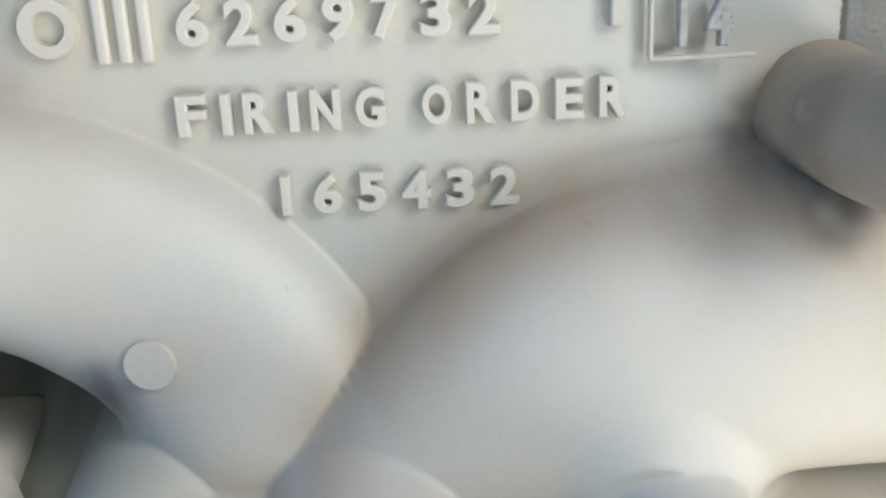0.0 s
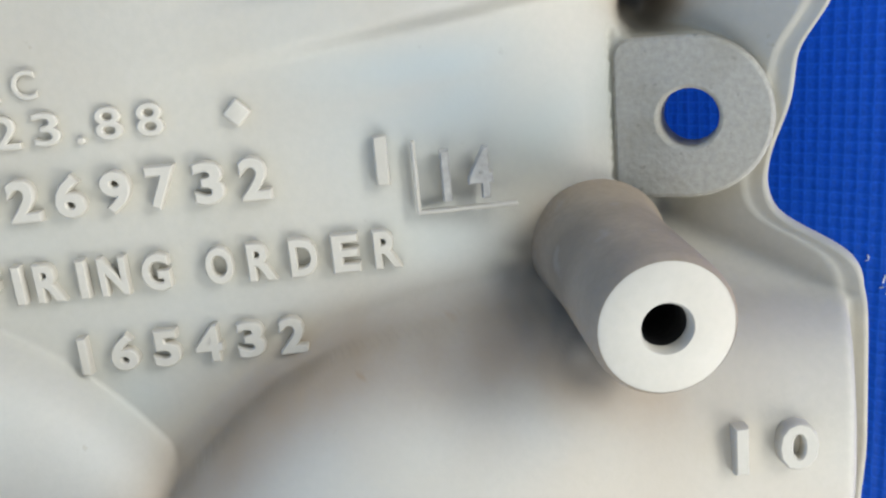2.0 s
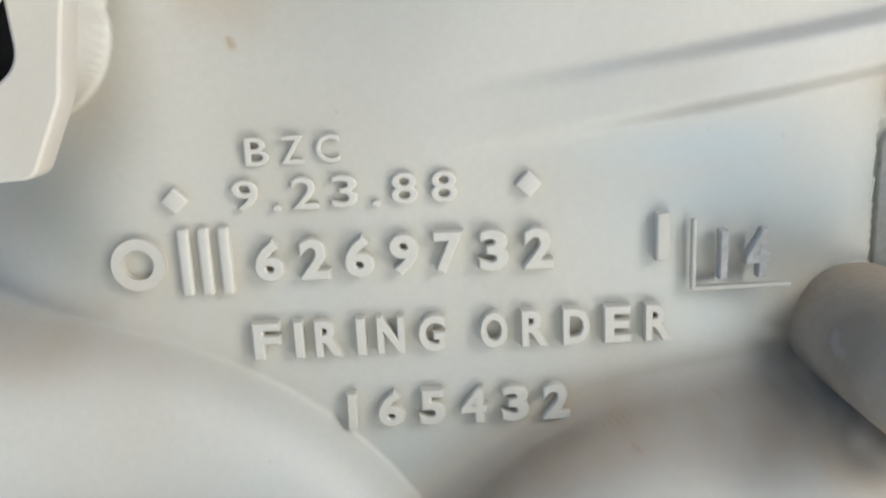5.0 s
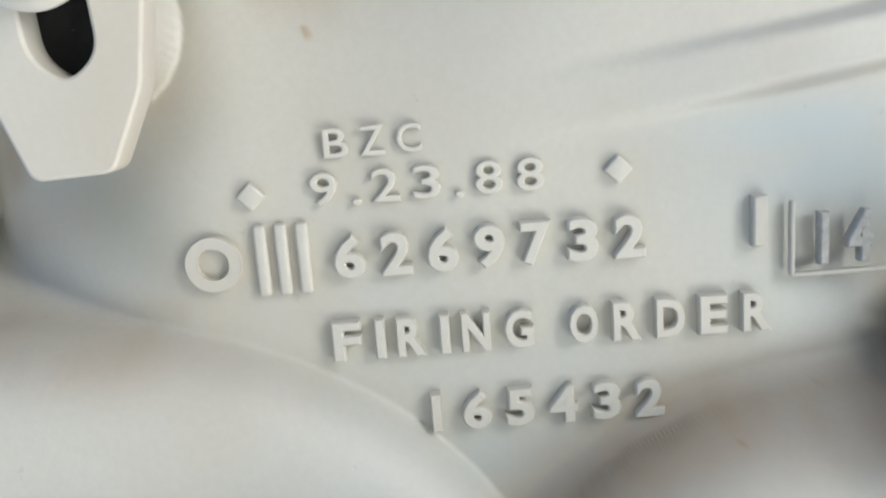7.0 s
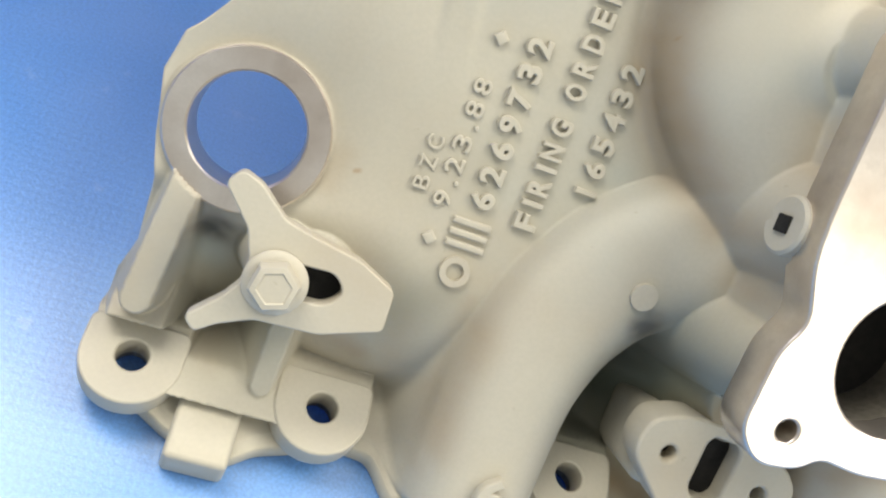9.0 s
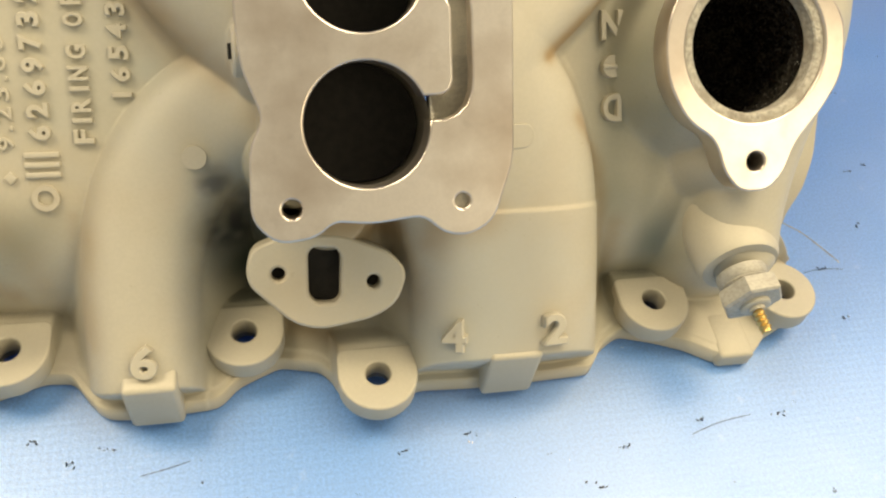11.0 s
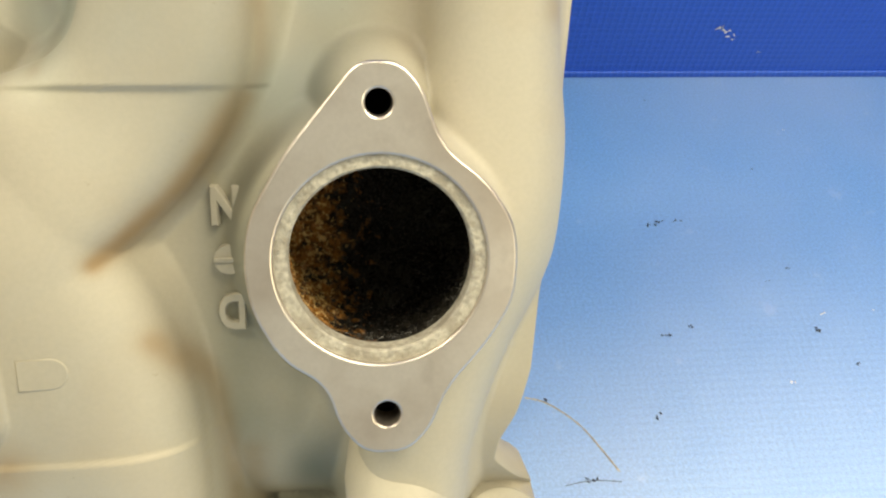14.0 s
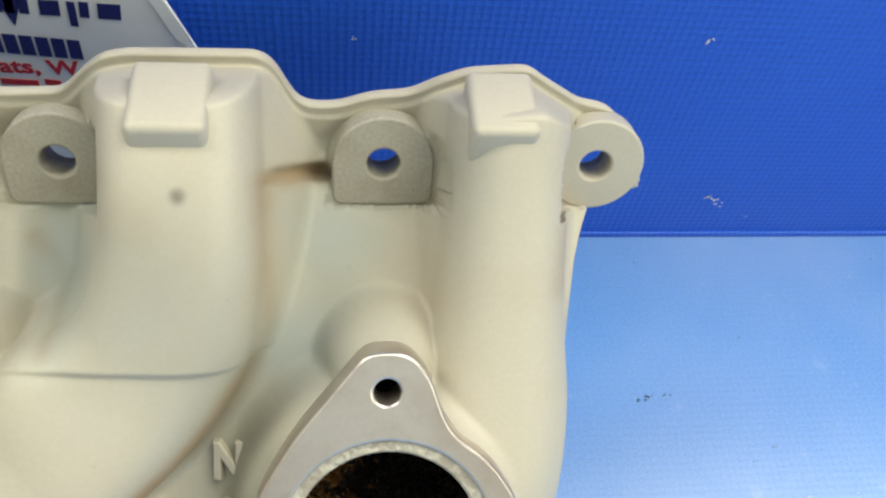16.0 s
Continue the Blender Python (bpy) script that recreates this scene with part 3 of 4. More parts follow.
def lies_at(u, v, up=(0, 1), lift=0.004):
    """A pose flat on the casting's skin; up: the way up of a character there, in plan."""
    w, du, dv = surface(u, v)
    y = Vector((up[0], up[1], du * up[0] + dv * up[1])).normalized()
    x = Vector((up[1], -up[0], du * up[1] - dv * up[0])).normalized()
    return cast_at(u, v, w + lift, x, y)


LEVEL = Matrix.Rotation(radians(-45), 4, "X")


def level_at(x, y, z):
    """A pose in the manifold's frame for a block that stands level on the bench; x, y, z in dm over the bench."""
    p = TILT.inverted() @ Vector((x * DM, y * DM, z * DM))
    return Matrix.Translation(p) @ LEVEL


def bore(name, u, v, w, r, depth, mat, parent, n=40, axis=(0, 0, 1)):
    """The inside of a blind hole."""
    return lathe(name, [(r, 0.0), (r, -depth), (0.0004, -depth)], (u, v, w), axis, mat, parent, n)


manifold = tagged(new("intake_manifold"), "grey cast aluminium engine intake manifold lying on blue tarp", "engine part")
manifold.matrix_world = TILT
build_casting(manifold)

# carburettor flange with two bores and a slot
carb = [(0.975, 1.62), (0.965, 1.13), (0.975, 1.0), (1.035, 0.84), (0.985, 0.75), (0.975, 0.52), (1.05, 0.445), (1.17, 0.46), (1.23, 0.51), (1.36, 0.495),
        (1.53, 0.515), (1.60, 0.45), (1.68, 0.44), (1.76, 0.485), (1.83, 0.68), (1.84, 1.40), (1.76, 1.62), (1.6, 1.68), (1.5, 1.60), (1.25, 1.60), (1.15, 1.68)]
a0 = math.asin(0.095 / 0.212)
openings = [(1.355 + 0.212 * math.cos(f), 0.81 + 0.212 * math.sin(f)) for f in np.linspace(a0, 2 * math.pi, 52)]
openings += [(1.613, 0.812), (1.655, 0.828), (1.69, 0.862), (1.708, 0.91), (1.712, 0.96), (1.712, 1.155), (1.708, 1.205), (1.69, 1.253), (1.655, 1.287), (1.613, 1.303)]
openings += [(1.355 + 0.212 * math.cos(f), 1.305 + 0.212 * math.sin(f)) for f in np.linspace(0, 2 * math.pi - a0, 52)]
openings += [(1.60, 1.208), (1.622, 1.195), (1.632, 1.17), (1.632, 0.945), (1.622, 0.92), (1.60, 0.907)]
plate("carburettor_flange", rounded(carb), [openings, circle(1.10, 0.55, 0.040, 20), circle(1.66, 0.55, 0.034, 20)],
      0.53, 0.67, MACHINED, manifold)["label"] = "bright milled flange with two round bores"
plate("idle_channel_floor", [(1.575, 0.79), (1.74, 0.79), (1.74, 1.325), (1.575, 1.325)], [], 0.535, 0.60, PAD, manifold, 0.004)["label"] = "rough cast channel floor"
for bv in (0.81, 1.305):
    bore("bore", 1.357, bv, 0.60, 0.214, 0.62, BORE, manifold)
    # black disc across the bore, painting the dark further down
    lathe("throat_shade", [(0.209, -0.26), (0.0004, -0.26)], (1.357, bv, 0.60), (0, 0, 1), BLACK, manifold)
# black lining paints the dark of the hole
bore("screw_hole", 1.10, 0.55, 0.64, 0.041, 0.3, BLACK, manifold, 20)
lathe("thread_insert", [(0.034, 0.0), (0.028, -0.002), (0.028, -0.02), (0.0004, -0.02)], (1.66, 0.55, 0.655), (0, 0, 1), PAD, manifold, 20)
# thermostat neck
therm = [(2.485, 1.05), (2.505, 1.17), (2.60, 1.33), (2.74, 1.50), (2.79, 1.56), (2.89, 1.56), (2.945, 1.50), (3.0, 1.34), (3.12, 1.25), (3.19, 1.14), (3.20, 1.05), (3.19, 0.93), (3.12, 0.815),
         (3.01, 0.69), (2.96, 0.57), (2.90, 0.51), (2.79, 0.51), (2.73, 0.58), (2.69, 0.71), (2.575, 0.78), (2.50, 0.92)]
plate("thermostat_flange", rounded(therm, 0.07), [circle(2.84, 1.045, 0.292), circle(2.85, 0.615, 0.044, 28), circle(2.84, 1.462, 0.044, 28)], 0.33, 0.45, MACHINED, manifold)["label"] = "dull milled flange with two bolt holes"
ring_part("gasket_ring", (2.84, 1.045, 0.437), 0.248, 0.294, 0.07, RESIDUE, manifold)
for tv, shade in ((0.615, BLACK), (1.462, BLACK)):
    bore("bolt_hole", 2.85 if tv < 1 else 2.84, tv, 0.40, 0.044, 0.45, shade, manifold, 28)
    lathe("bolt_hole_wall", [(0.044, 0.034), (0.043, -0.05)], (2.85 if tv < 1 else 2.84, tv, 0.41), (0, 0, 1), RESIDUE, manifold, 28, None, "", False)["label"] = "pale drilled wall"


def rust_patch(mat):
    """Rust and pale specks over the side of the water passage away from the outlet."""
    nodes, links = mat.node_tree.nodes, mat.node_tree.links
    base = nodes["Principled BSDF"].inputs["Base Color"]
    co = [n for n in nodes if n.type == "TEX_COORD"][0]
    sep = nodes.new("ShaderNodeSeparateXYZ")
    links.new(co.outputs["Object"], sep.inputs[0])
    side = nodes.new("ShaderNodeMapRange")
    for k, v in (("From Min", 0.291), ("From Max", 0.266), ("To Min", -0.10), ("To Max", 0.26)):
        side.inputs[k].default_value = v
    links.new(sep.outputs[0], side.inputs["Value"])
    for scale, low, high, tint in ((260, 0.46, 0.66, (0.30, 0.13, 0.03)), (620, 0.60, 0.72, (0.62, 0.42, 0.18))):
        n = nodes.new("ShaderNodeTexNoise")
        n.inputs["Scale"].default_value, n.inputs["Detail"].default_value = scale, 5.0
        links.new(co.outputs["Object"], n.inputs["Vector"])
        add = nodes.new("ShaderNodeMath")
        links.new(n.outputs["Fac"], add.inputs[0])
        links.new(side.outputs["Result"], add.inputs[1])
        r = nodes.new("ShaderNodeMapRange")
        r.inputs["From Min"].default_value, r.inputs["From Max"].default_value = low + 0.16, high + 0.16
        links.new(add.outputs[0], r.inputs["Value"])
        m = nodes.new("ShaderNodeMix")
        m.data_type = "RGBA"
        links.new(r.outputs["Result"], m.inputs["Factor"])
        ins = [k for k in m.inputs if k.type == "RGBA"]
        links.new(base.links[0].from_socket, ins[0])
        ins[1].default_value = (*tint, 1)
        links.new([k for k in m.outputs if k.type == "RGBA"][0], base)


rust_patch(CRUST)


def scale_pocket(parent):
    """The water passage under the thermostat: a bowl crusted with lumps of scale."""
    n, rows = 220, 120
    verts, faces = [], []
    for j in range(rows):
        t = j / (rows - 1)
        r, d = (0.25 + 0.05 * math.sin(t * 2.2), -0.55 * t / 0.6) if t < 0.6 else (0.29 * (1 - (t - 0.6) / 0.4) + 0.0005, -0.55 - 0.05 * (t - 0.6) / 0.4)
        for k in range(n):
            f = 2 * math.pi * k / n
            p = Vector((math.cos(f) * r, math.sin(f) * r, d))
            lump = 0.015 * (noise.noise(p * 34) + noise.noise(p * 110 + Vector((3, 1, 2)))) * min(1, t * 6)
            p = Vector((math.cos(f) * max(r - lump, 0.0004), math.sin(f) * max(r - lump, 0.0004), d + lump))
            verts.append((Vector((2.84, 1.045, 0.38)) + p) * DM)
    for j in range(rows - 1):
        for k in range(n):
            faces.append((j * n + k, j * n + (k + 1) % n, (j + 1) * n + (k + 1) % n, (j + 1) * n + k))
    return mesh_part("scale_pocket", verts, faces, CRUST, parent, False, "black and rusty crusted water passage")


scale_pocket(manifold)
# exhaust gas pad
egr = [(0.935, 0.29), (0.955, 0.36), (1.065, 0.40), (1.27, 0.395), (1.45, 0.32), (1.51, 0.25), (1.47, 0.14), (1.38, 0.09), (1.185, 0.06), (1.09, 0.09), (0.945, 0.235)]
slot = [(1.14, 0.345), (1.165, 0.375), (1.26, 0.37), (1.285, 0.33), (1.275, 0.165), (1.245, 0.135), (1.165, 0.14), (1.135, 0.18)]
plate("egr_pad", rounded(egr, 0.05), [rounded(slot, 0.04), circle(1.04, 0.27, 0.038, 20), circle(1.39, 0.22, 0.038, 20)], 0.15, 0.285, CAST, manifold, 0.012)
block("egr_foot", (0.42, 0.26, 0.4), cast_at(1.21, 0.23, 0.0, (1, 0, 0), (0, 1, 0)), CAST, manifold, 0.06, 1.0)
# black wall and shallow black block paint the shade of a deep slot
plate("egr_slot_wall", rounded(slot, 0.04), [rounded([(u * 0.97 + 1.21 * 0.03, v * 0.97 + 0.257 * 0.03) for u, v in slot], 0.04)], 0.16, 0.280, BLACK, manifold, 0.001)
block("egr_slot_shade", (0.16, 0.24, 0.03), cast_at(1.21, 0.257, 0.20, (1, 0, 0), (0, 1, 0)), BLACK, manifold, 0.01)
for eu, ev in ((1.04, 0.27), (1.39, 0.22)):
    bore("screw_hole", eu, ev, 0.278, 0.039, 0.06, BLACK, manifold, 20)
# distributor seat
ring_part("distributor_ring", (-0.487, 0.775, 0.055), 0.172, 0.247, 0.24, MACHINED, manifold, None, 72, 0.10)["label"] = "milled ring with a polished rim"


def u_pad(name, at, axis, half, back, hole, thick, mat, round_end):
    """A bolt pad, round at one end and square at the other, with its hole; round_end: -1 to the bench, 1 to the backdrop."""
    arc = [(half * math.cos(f), round_end * half * math.sin(f)) for f in [math.pi * k / 20 for k in range(21)]]
    ends = rounded([(-half, 0.0), (-half, -round_end * back), (half, -round_end * back), (half, 0.0)], 0.03, 4)
    ob = plate(name, (arc + [p for p in ends if abs(p[1]) > 0.03]) if back else circle(0, 0, half), [circle(0, 0, hole, 36)], -thick, 0.0, mat, manifold, 0.008)
    z = Vector(axis).normalized()
    x = Vector((1, 0, 0))
    y = z.cross(x)
    ob.matrix_basis = Matrix(((x.x, y.x, z.x, at[0] * DM), (x.y, y.y, z.y, at[1] * DM), (x.z, y.z, z.z, at[2] * DM), (0, 0, 0, 1)))
    return ob


for bu, bv in BOLTS_NEAR:
    lift = -bv + 0.007 + (0.02 if bv < -0.1 else 0)
    u_pad("bolt_pad", (bu, bv, lift), (0, S, S), 0.150 if bu < 3 else 0.142, 0.11 if bu < 3 else 0.0, 0.0585, 0.10, CAST, -1)
    lathe("bolt_hole_wall", [(0.0588, -0.006), (0.0588, -0.14)], (bu, bv, lift), (0, S, S), BORE, manifold, 28, None, "", False)["label"] = "dark drilled wall"
for i, (bu, bv) in enumerate(BOLTS_FAR):
    u_pad("bolt_pad", (bu, bv, 0.051), (0, -0.41, 0.91), 0.142, 0.13 if i < 3 else 0.0, 0.062 if i == 0 else 0.057, 0.09, CAST if i == 3 else DARK_PAD, 1)["label"] = "spot-faced bolt pad"
    lathe("bolt_hole_wall", [(0.0625 if i == 0 else 0.0575, -0.006), (0.0625 if i == 0 else 0.0575, -0.13)], (bu, bv, 0.051), (0, -0.41, 0.91), RUSTY if i else PAD, manifold, 32, None, "", False)["label"] = "drilled wall"
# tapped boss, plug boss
# shaded sides are a darker material than the face
boss_part = lathe("tapped_boss", [(0.132, -0.44), (0.122, -0.39), (0.116, -0.34), (0.113, -0.27), (0.112, -0.20), (0.109, -0.03), (0.107, -0.014), (0.100, -0.002)], (0.44, 1.905, 0.485), (0, 0, 1), SHADED_BOSS, manifold, 48, None, "cast boss, its sides coloured darker for shade and some soot", False)
lathe("boss_face", [(0.1005, -0.003), (0.095, 0.0), (0.040, 0.0), (0.036, -0.006), (0.036, -0.25), (0.0004, -0.25)], (0.44, 1.905, 0.485), (0, 0, 1), CAST, boss_part, 48, None, "pale faced end with a tapped hole")
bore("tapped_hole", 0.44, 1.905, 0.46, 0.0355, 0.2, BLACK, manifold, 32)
plug = lathe("pipe_plug", [(0.085, -0.09), (0.085, 0.0), (0.076, 0.008), (0.035, 0.008)], (0.945, 1.06, 0.52), (-1, 0, 0.1), CAST, manifold, 32)
block("socket", (0.05, 0.05, 0.02), cast_at(0.937, 1.06, 0.521, (0, 1, 0), (0.1, 0, 1)), BLACK, plug, 0.003)
# machining pads on the runner ends
for x0, x1, y0, z0, z1 in ((0.45, 0.65, -0.305, 0.03, 0.315), (1.825, 2.04, -0.312, 0.04, 0.345), (-0.435, -0.235, -0.268, 0.0, 0.15), (2.90, 3.065, -0.268, 0.0, 0.10)):
    block("machining_pad", (x1 - x0, 0.22, z1 - z0), level_at((x0 + x1) / 2, y0 + 0.11, (z0 + z1) / 2 + 0.005), CAST, manifold, 0.02)
for x0, x1, y0, y1, z1 in ((2.21, 2.405, 1.165, 1.40, 2.045), (3.055, 3.235, 1.215, 1.44, 1.995)):
    block("machining_pad", (x1 - x0, y1 - y0, 0.22), level_at((x0 + x1) / 2, (y0 + y1) / 2, z1 - 0.11), CAST, manifold, 0.022)
# raised casting marks
TOP = 0.112
lettering("raised_lettering", "FIRING ORDER", cast_at(0.417, 0.768, TOP), 0.0753, 0.072, CAST, manifold)
lettering("raised_lettering", "165432", cast_at(0.562, 0.93, TOP), 0.0770, 0.072, CAST, manifold)
lettering("raised_lettering", "6269732", cast_at(0.270, 0.785, TOP), 0.080, 0.078, CAST, manifold)
lettering("raised_lettering", "9.23.88", cast_at(0.142, 0.755, TOP - 0.003), 0.0700, 0.058, CAST, manifold, 0.008, 0.010)
lettering("raised_lettering", "BZC", cast_at(0.062, 0.785, TOP - 0.005), 0.062, 0.050, CAST, manifold, 0.004, 0.004)
lettering("raised_lettering", "1", cast_at(0.266, 1.503, TOP), 0.10, 0.088, CAST, manifold)
lettering("raised_lettering", "14", cast_at(0.306, 1.617, TOP), 0.065, 0.092, PAD, manifold)
lettering("raised_lettering", "10", lies_at(0.765, 2.05, (-1, 0)), 0.10, 0.085, CAST, manifold, 0.018)
for text, lu, lv in (("6", 0.539, -0.021), ("4", 1.689, -0.006), ("2", 2.081, -0.003)):
    lettering("raised_lettering", text, lies_at(lu, lv, (0, 1)) @ Matrix.Translation((-0.005, -0.0065, 0)), 0.15, 0.13, CAST, manifold, 0.035)
lettering("raised_lettering", "N", lies_at(2.355, 1.095), 0.13, 0.12, CAST, manifold, 0.03)
lettering("raised_lettering", "D", lies_at(2.36, 0.775) @ Matrix.Translation((0.008, 0, 0)) @ Matrix.Scale(-1, 4, (1, 0, 0)), 0.12, 0.115, CAST, manifold, 0.03)
w0 = surface(2.40, 0.995)[0]
lathe("raised_mark", [(0.046, -0.02), (0.044, 0.014), (0.0004, 0.014)], (2.40, 0.995, w0), (0, 0, 1), CAST, manifold)
block("raised_mark", (0.09, 0.016, 0.012), cast_at(2.40, 0.995, w0 + 0.016, (1, 0, 0), (0, 1, 0)), CAST, manifold, 0.004)
# maker's mark as plain shapes: an oval ring and three bars
lathe("raised_mark", [(0.050, -0.02), (0.048, 0.008), (0.028, 0.008), (0.026, -0.02)], (0.228, 0.578, TOP - 0.002), (0, 0, 1), CAST, manifold)
for k in range(3):
    block("raised_mark", (0.022, 0.125, 0.022), cast_at(0.228, 0.662 + 0.036 * k, TOP - 0.004), CAST, manifold, 0.006)
for dv in (0.655, 1.278):
    block("raised_mark", (0.036, 0.036, 0.022), cast_at(0.116, dv, TOP - 0.004, (0.7, 0.7, 0), (-0.7, 0.7, 0)), CAST, manifold, 0.005)
block("raised_mark", (0.008, 0.13, 0.016), cast_at(0.258, 1.572, TOP), CAST, manifold, 0.003)
block("raised_mark", (0.18, 0.008, 0.016), cast_at(0.322, 1.66, TOP), CAST, manifold, 0.003)
lathe("raised_mark", [(0.045, -0.03), (0.043, 0.010), (0.0004, 0.010)], (0.772, 0.71, surface(0.772, 0.71)[0]), (-surface(0.772, 0.71)[1], -surface(0.772, 0.71)[2], 1), CAST, manifold, 32)
w0 = surface(1.95, 0.735)
tab = plate("raised_mark", [(-0.06, -0.042)] + [(0.02 + 0.042 * math.cos(f), 0.042 * math.sin(f)) for f in np.linspace(-math.pi / 2, math.pi / 2, 16)] + [(-0.06, 0.042)], [], -0.03, 0.006, CAST, manifold, 0.004)
tab.matrix_basis = cast_at(1.93, 0.745, w0[0], (1, 0, w0[1]), (0, 1, w0[2]))

# ---- hold-down clamp with its bolt ----
clamp = tagged(new("hold_down_clamp"), "forked grey steel distributor clamp bolted to manifold", "clamp")
clamp.matrix_world = TILT
fork = [(0.035, 0.50), (0.04, 0.385), (-0.13, 0.325), (-0.31, 0.315), (-0.40, 0.275), (-0.455, 0.235), (-0.485, 0.265), (-0.405, 0.345), (-0.37, 0.40), (-0.365, 0.47), (-0.395, 0.555),
        (-0.485, 0.655), (-0.455, 0.695), (-0.40, 0.675), (-0.31, 0.60), (-0.20, 0.575), (-0.08, 0.555)]
plate("fork", rounded(fork, 0.014), [rounded([(-0.30, 0.50), (-0.13, 0.51), (-0.085, 0.455), (-0.13, 0.40), (-0.30, 0.39)], 0.04)], 0.235, 0.30, CAST, clamp, 0.006)
hexa = lathe("bolt", [(0.088, 0.0), (0.092, 0.005), (0.092, 0.013), (0.086, 0.019), (0.066, 0.024)], (-0.285, 0.432, 0.300), (0, 0, 1), CAST, clamp, 40)
lathe("bolt_head", [(0.073, 0.0), (0.073, 0.050), (0.066, 0.060), (0.050, 0.063), (0.046, 0.059), (0.0004, 0.059)], (-0.285, 0.432, 0.314), (0, 0, 1), CAST, hexa, 6, (0.9, 0.3, 0))
lathe("bolt_shank", [(0.04, -0.15), (0.04, 0.0)], (-0.285, 0.432, 0.31), (0, 0, 1), CAST, hexa, 20)

# black disc laid on the boss in place of shade under the fork
lathe("bolt_slot_shade", [(0.09, 0.0), (0.0004, 0.0)], (-0.17, 0.45, 0.232), (0, 0, 1), BLACK, clamp, 28)["label"] = "black disc painting the shade under the fork"

# ---- temperature sender screwed into its boss ----
lathe("sender_boss", [(0.15, -0.32), (0.178, -0.10), (0.170, 0.04), (0.155, 0.065), (0.11, 0.065), (0.10, 0.05), (0.0004, 0.05)], (2.90, 0.355 * S + 0.0, 0.0), (0, -1, 0), CAST, None, 48)
boss = bpy.data.objects["sender_boss"]
boss.parent = manifold
boss.matrix_basis = level_at(0, 0, 0.50) @ Matrix.Translation((0, -0.025 - 0.0, 0))
sender = tagged(new("temperature_sender"), "brass and steel temperature sender screwed into manifold", "sensor")
sender.matrix_world = pose(0.290, -0.0110, 0.0485) @ Matrix.Diagonal((1.12, 0.78, 1.12, 1))
lathe("thread", [(0.092, -0.03), (0.092, 0.02), (0.086, 0.03), (0.092, 0.04), (0.086, 0.05), (0.090, 0.06)], (0, 0, 0), (0.10, -1, -0.12), PAD, sender, 36)
lathe("hex_body", [(0.05, 0.055), (0.115, 0.058), (0.118, 0.07), (0.118, 0.14), (0.108, 0.15), (0.05, 0.152)], (0, 0, 0), (0.10, -1, -0.12), PAD, sender, 6, (0.5, 0, 0.87))
lathe("insulator", [(0.056, 0.148), (0.056, 0.165), (0.050, 0.172), (0.030, 0.174), (0.030, 0.19), (0.0004, 0.19)], (0, 0, 0), (0.10, -1, -0.12), CAST, sender, 32)
lathe("stud", [(0.020, 0.18)] + [(0.024 if k % 2 else 0.018, 0.19 + 0.013 * k) for k in range(9)] + [(0.02, 0.31), (0.0004, 0.315)], (0, 0, 0), (0.10, -1, -0.12), BRASS, sender, 20)["label"] = "threaded brass stud"


def sheet(name, size, m, mat, cells=2):
    x, y = size
    vs = [((i / cells - 0.5) * x, (j / cells - 0.5) * y, 0) for j in range(cells + 1) for i in range(cells + 1)]
    fs = [(j * (cells + 1) + i, j * (cells + 1) + i + 1, (j + 1) * (cells + 1) + i + 1, (j + 1) * (cells + 1) + i) for j in range(cells) for i in range(cells)]
    ob = mesh_part(name, vs, fs, mat)
    ob.matrix_world = m
    return ob


tagged(sheet("bench_top", (3.0, 1.24), pose(0.2, 0.2335 - 0.62, 0), TARP), "bench top covered in glossy blue woven vinyl tarp", "bench", kind="structure")
tagged(sheet("backdrop", (3.0, 0.6), pose(0.2, 0.2335, 0.3, 90), BACKDROP), "blue vinyl tarp hung upright behind the bench, its colour darkened for shade", "backdrop", kind="structure")
tagged(block("hem", (30.0, 0.02, 0.04), pose(0.2, 0.2330, 0.0018), BACKDROP, None, 0.008), "folded hem of the backdrop on the bench, in the same shaded blue", "hem", kind="structure")

# ---- crumbs, chips and scratches on the tarp ----
def crumbs(name, places, sizes, m, mat, label, seed):
    """Small uneven flakes lying on a surface."""
    rng = random.Random(seed)
    verts, faces = [], []
    for (x, y), s in zip(places, sizes):
        for _ in range(rng.randint(2, 5)):
            cx, cy, n = x + rng.gauss(0, s * 0.7), y + rng.gauss(0, s * 0.35), rng.randint(5, 8)
            base = len(verts)
            turn, long = rng.uniform(0, 3), rng.uniform(0.35, 1.0)
            for k in range(n):
                f = 2 * math.pi * k / n
                r = s * rng.uniform(0.25, 0.6)
                px, py = r * math.cos(f), r * math.sin(f) * long * 0.6
                verts.append(((cx + px * math.cos(turn) - py * math.sin(turn)) * DM, (cy + px * math.sin(turn) + py * math.cos(turn)) * DM, s * 0.12 * DM))
            verts.append((cx * DM, cy * DM, s * rng.uniform(0.2, 0.4) * DM))
            faces += [(base + k, base + (k + 1) % n, base + n) for k in range(n)]
    ob = mesh_part(name, verts, faces, mat, None, False)
    ob.matrix_world = m
    return tagged(ob, label, "debris", kind="stuff")


rng = random.Random(5)
DARKS = [(3.96, 0.46), (4.12, 1.38), (4.17, 1.40), (4.25, 1.40), (4.08, 0.82), (4.19, 0.85), (4.76, 0.82), (4.09, -0.49), (4.63, -0.37), (3.65, -0.07), (3.13, -0.51), (1.76, -0.46),
         (2.76, -0.50), (3.65, 0.21), (4.88, 0.65), (0.08, -0.32), (0.34, -0.37), (0.23, -0.42), (1.50, -0.51), (2.23, -0.72), (2.26, -0.74), (2.40, -0.58), (3.52, 0.54)]
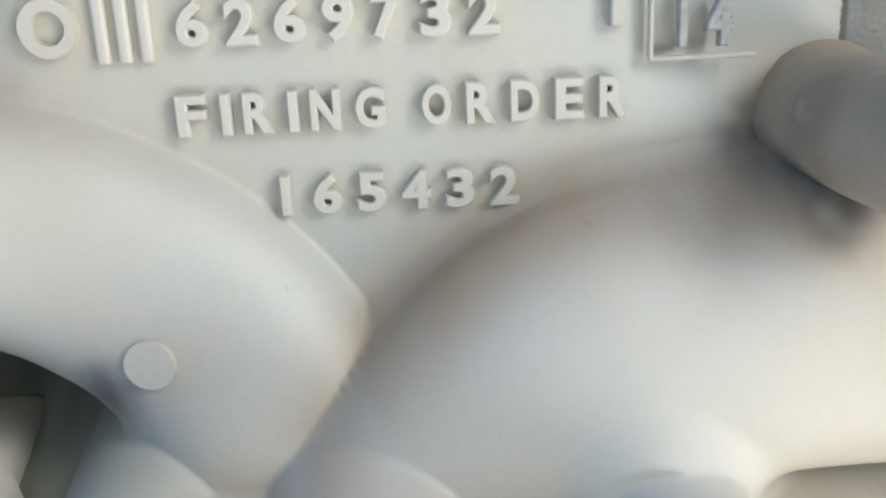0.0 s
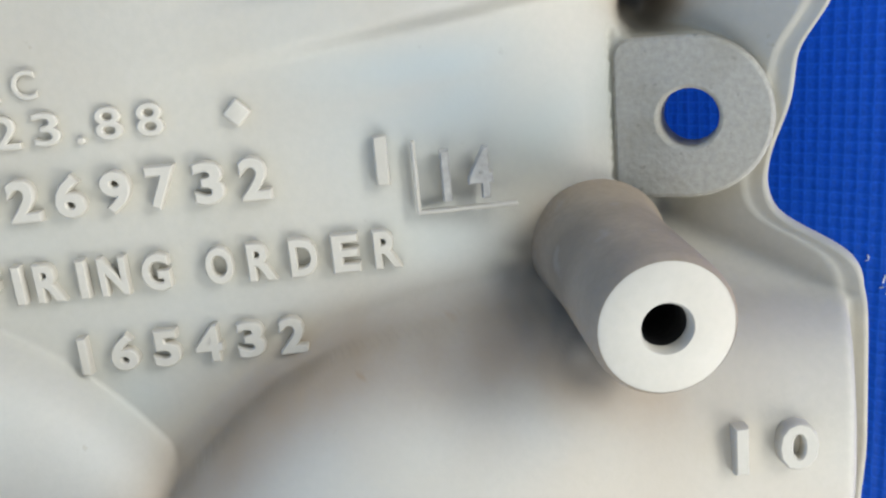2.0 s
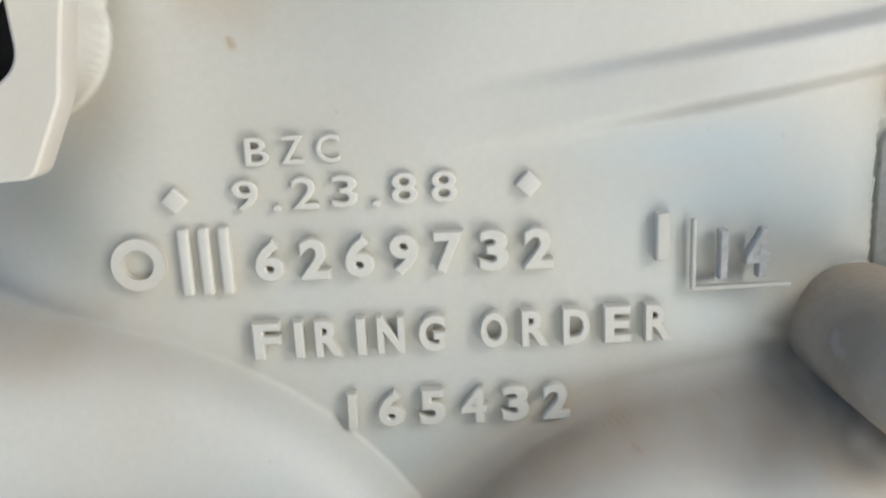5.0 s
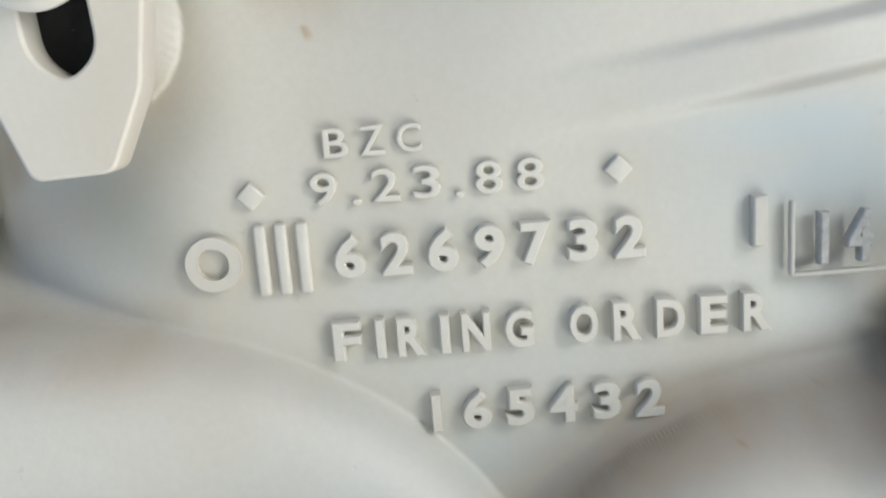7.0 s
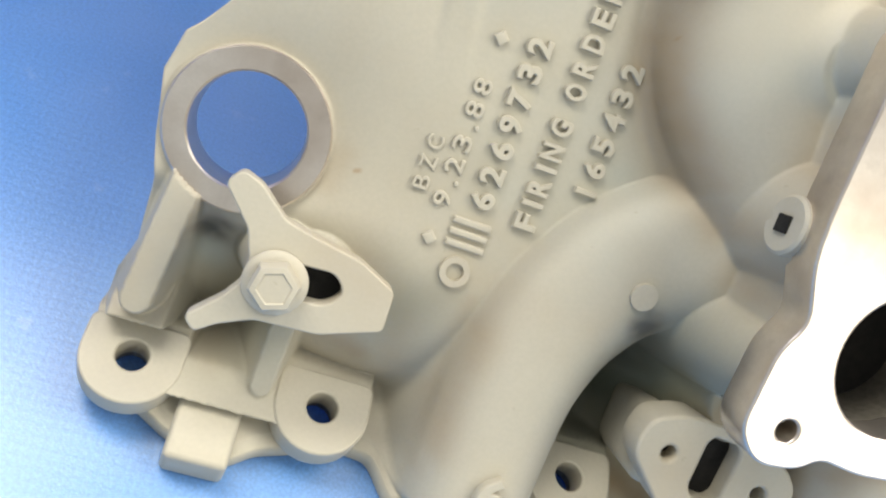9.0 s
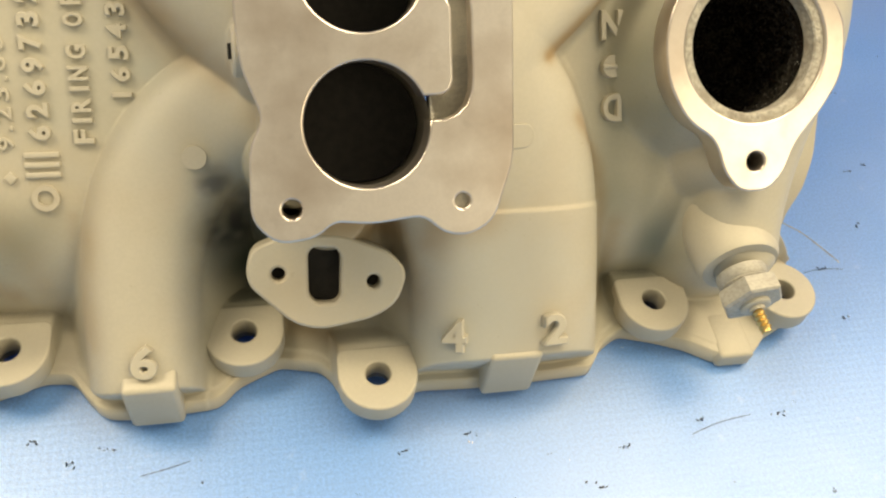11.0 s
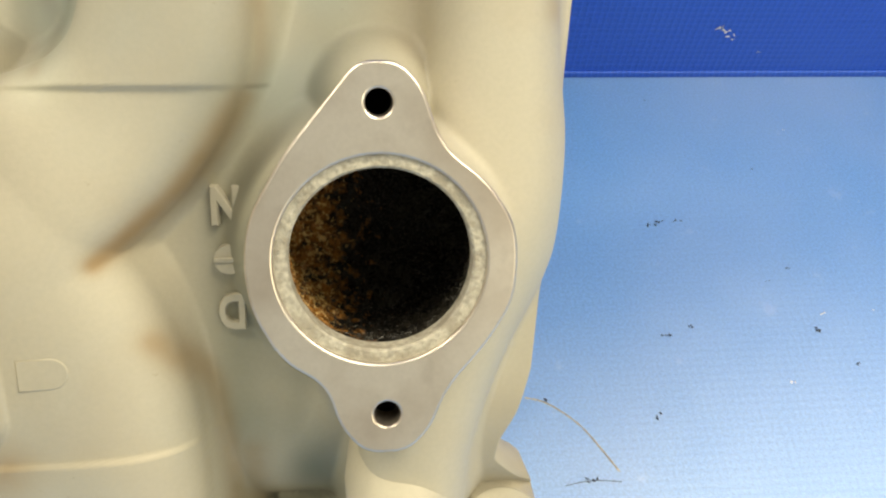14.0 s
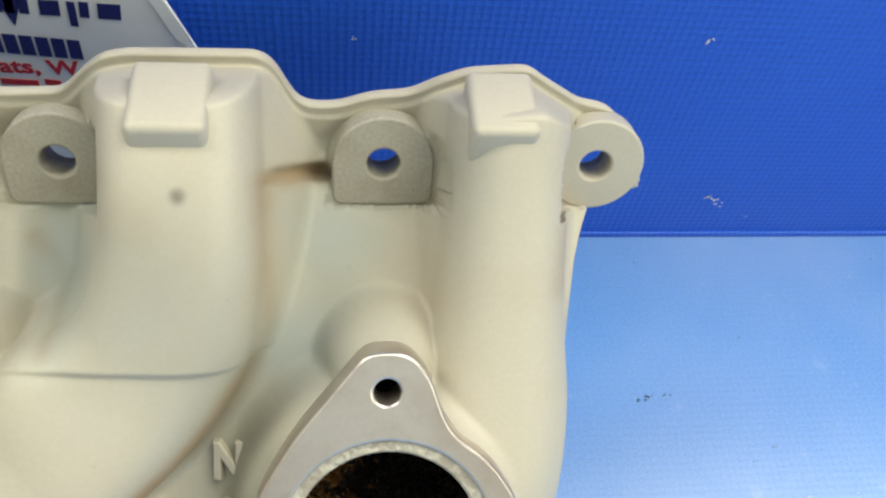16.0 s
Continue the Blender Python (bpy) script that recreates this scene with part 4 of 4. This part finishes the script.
DARKS += [(rng.uniform(-1.2, 5.6), rng.choice((rng.uniform(-1.0, -0.4), rng.uniform(-1.0, -0.4), rng.uniform(0.0, 2.2)))) for _ in range(45)]
crumbs("dark_crumbs", DARKS, [0.02] * 23 + [rng.uniform(0.005, 0.012) for _ in range(45)], pose(0, 0, 0.0001), FLAKE, "small dark paint flakes scattered on the tarp", 3)
PALES = [(3.91, -0.31), (1.76, -0.49), (4.93, 1.95), (4.8, 0.9), (4.56, 0.58), (-0.55, 0.35)] + [(rng.uniform(-1, 5.6), rng.uniform(-1, 2.2)) for _ in range(14)]
crumbs("pale_crumbs", PALES, [0.014] * 6 + [0.006] * 14, pose(0, 0, 0.0001), CHIP, "tiny pale chips scattered on the tarp", 8)
SPLASH = [(4.22, 1.33), (4.58, 0.33), (4.61, 0.31), (4.64, 0.28), (4.67, 0.25), (4.84, 0.17), (2.79, 1.30), (0.75, 1.85), (0.78, 1.80), (0.72, 1.75)]
crumbs("paint_splash", SPLASH, [0.025, 0.022, 0.024, 0.022, 0.018, 0.012, 0.012, 0.02, 0.016, 0.016], pose(0, 0.2333, 0, 90), CHIP, "white paint specks splashed on the backdrop", 4)


def scratch(name, pts, half, mat, label):
    """A thin scuff line pressed into the tarp."""
    line = smooth_line(pts, 6)
    verts, faces = [], []
    for i, (x, y) in enumerate(line):
        d = line[min(i + 1, len(line) - 1)] - line[max(i - 1, 0)]
        n = np.array([-d[1], d[0]]) / np.hypot(*d)
        k = half * (0.4 + 0.6 * abs(math.sin(i * 1.7)))
        for s, z in ((-1, 0.0), (0, 0.0025), (1, 0.0)):
            verts.append(((x + s * n[0] * k) * DM, (y + s * n[1] * k) * DM, z * DM + 0.0001))
    for i in range(len(line) - 1):
        for s in (0, 1):
            faces.append((i * 3 + s, i * 3 + s + 1, i * 3 + s + 4, i * 3 + s + 3))
    return tagged(mesh_part(name, verts, faces, mat), label, "scuff", kind="stuff")


scratch("scuff", [(3.43, 0.56), (3.52, 0.53), (3.63, 0.44), (3.70, 0.34), (3.76, 0.24)], 0.004, RESIDUE, "pale dusty scuff line across the tarp")
scratch("scuff", [(3.54, 0.195), (3.65, 0.21), (3.76, 0.20)], 0.0018, FLAKE, "thin dark scratch on the tarp")
scratch("scuff", [(2.70, -0.56), (2.84, -0.52), (2.99, -0.50)], 0.002, FLAKE, "thin dark scratch on the tarp")
scratch("scuff", [(0.48, -0.49), (0.58, -0.47), (0.66, -0.45)], 0.002, FLAKE, "thin dark scratch on the tarp")

# ---- printed card leaning on the backdrop ----
card = tagged(new("printed_card"), "white printed card with navy and red print standing before backdrop", "card")
card.matrix_world = pose(0, 0.220, 0, 90)
plate("sheet", [(1.34, 0.0), (2.3, 0.0), (2.3, 1.12), (2.225, 1.322), (2.07, 1.73), (1.34, 1.73)], [], -0.012, 0.0, PAPER, card, 0.002)
plate("folded_edge", [(2.225, 1.322), (2.07, 1.73), (2.02, 1.73), (2.15, 1.40)], [], 0.001, 0.008, PAPER, card, 0.001)


def printed(name, pts, mat):
    plate(name, pts, [], 0.001, 0.004, mat, card, 0.0005)


for x0, x1, z0, z1 in ((1.545, 1.59, 1.50, 1.60), (1.60, 1.63, 1.495, 1.60), (1.645, 1.675, 1.495, 1.56), (1.71, 1.775, 1.49, 1.555), (1.80, 1.825, 1.445, 1.55), (1.84, 1.87, 1.485, 1.55), (1.90, 1.975, 1.48, 1.545)):
    printed("print", [(x0, z0), (x1, z0 - 0.003), (x1 + 0.008, z1 - 0.003), (x0 + 0.008, z1)], NAVY)
printed("print", [(1.560, 1.62), (1.68, 1.60), (1.614, 1.438)], NAVY)
for k in range(6):
    x0, z0 = 1.50 + 0.053 * k, 1.405 - 0.005 * k
    printed("print", [(x0, z0 - 0.088), (x0 + 0.043, z0 - 0.092), (x0 + 0.046, z0 - 0.004), (x0 + 0.004, z0)], NAVY)
co, fs = glyph("loats, W", 0.02)
k = (0.36 / co[:, 0].max(), 0.085 / (co[:, 1].max() - co[:, 1].min()))
mesh_part("print", [((1.425 + x * k[0]) * DM, (1.205 + y * k[1] - 0.03 * x * k[0]) * DM, 0.0003 + z * 0.001) for x, y, z in co], fs, RED, card, False, "red printed words")
for x0, x1 in ((1.44, 1.47), (1.49, 1.62), (1.645, 1.70), (1.73, 1.745)):
    printed("print", [(x0, 1.158), (x1, 1.152), (x1, 1.178), (x0, 1.186)], RED)
for x0, x1 in ((1.42, 1.49), (1.56, 1.64), (1.67, 1.74)):
    printed("print", [(x0, 1.0), (x1, 0.995), (x1, 1.095), (x0, 1.10)], NAVY)
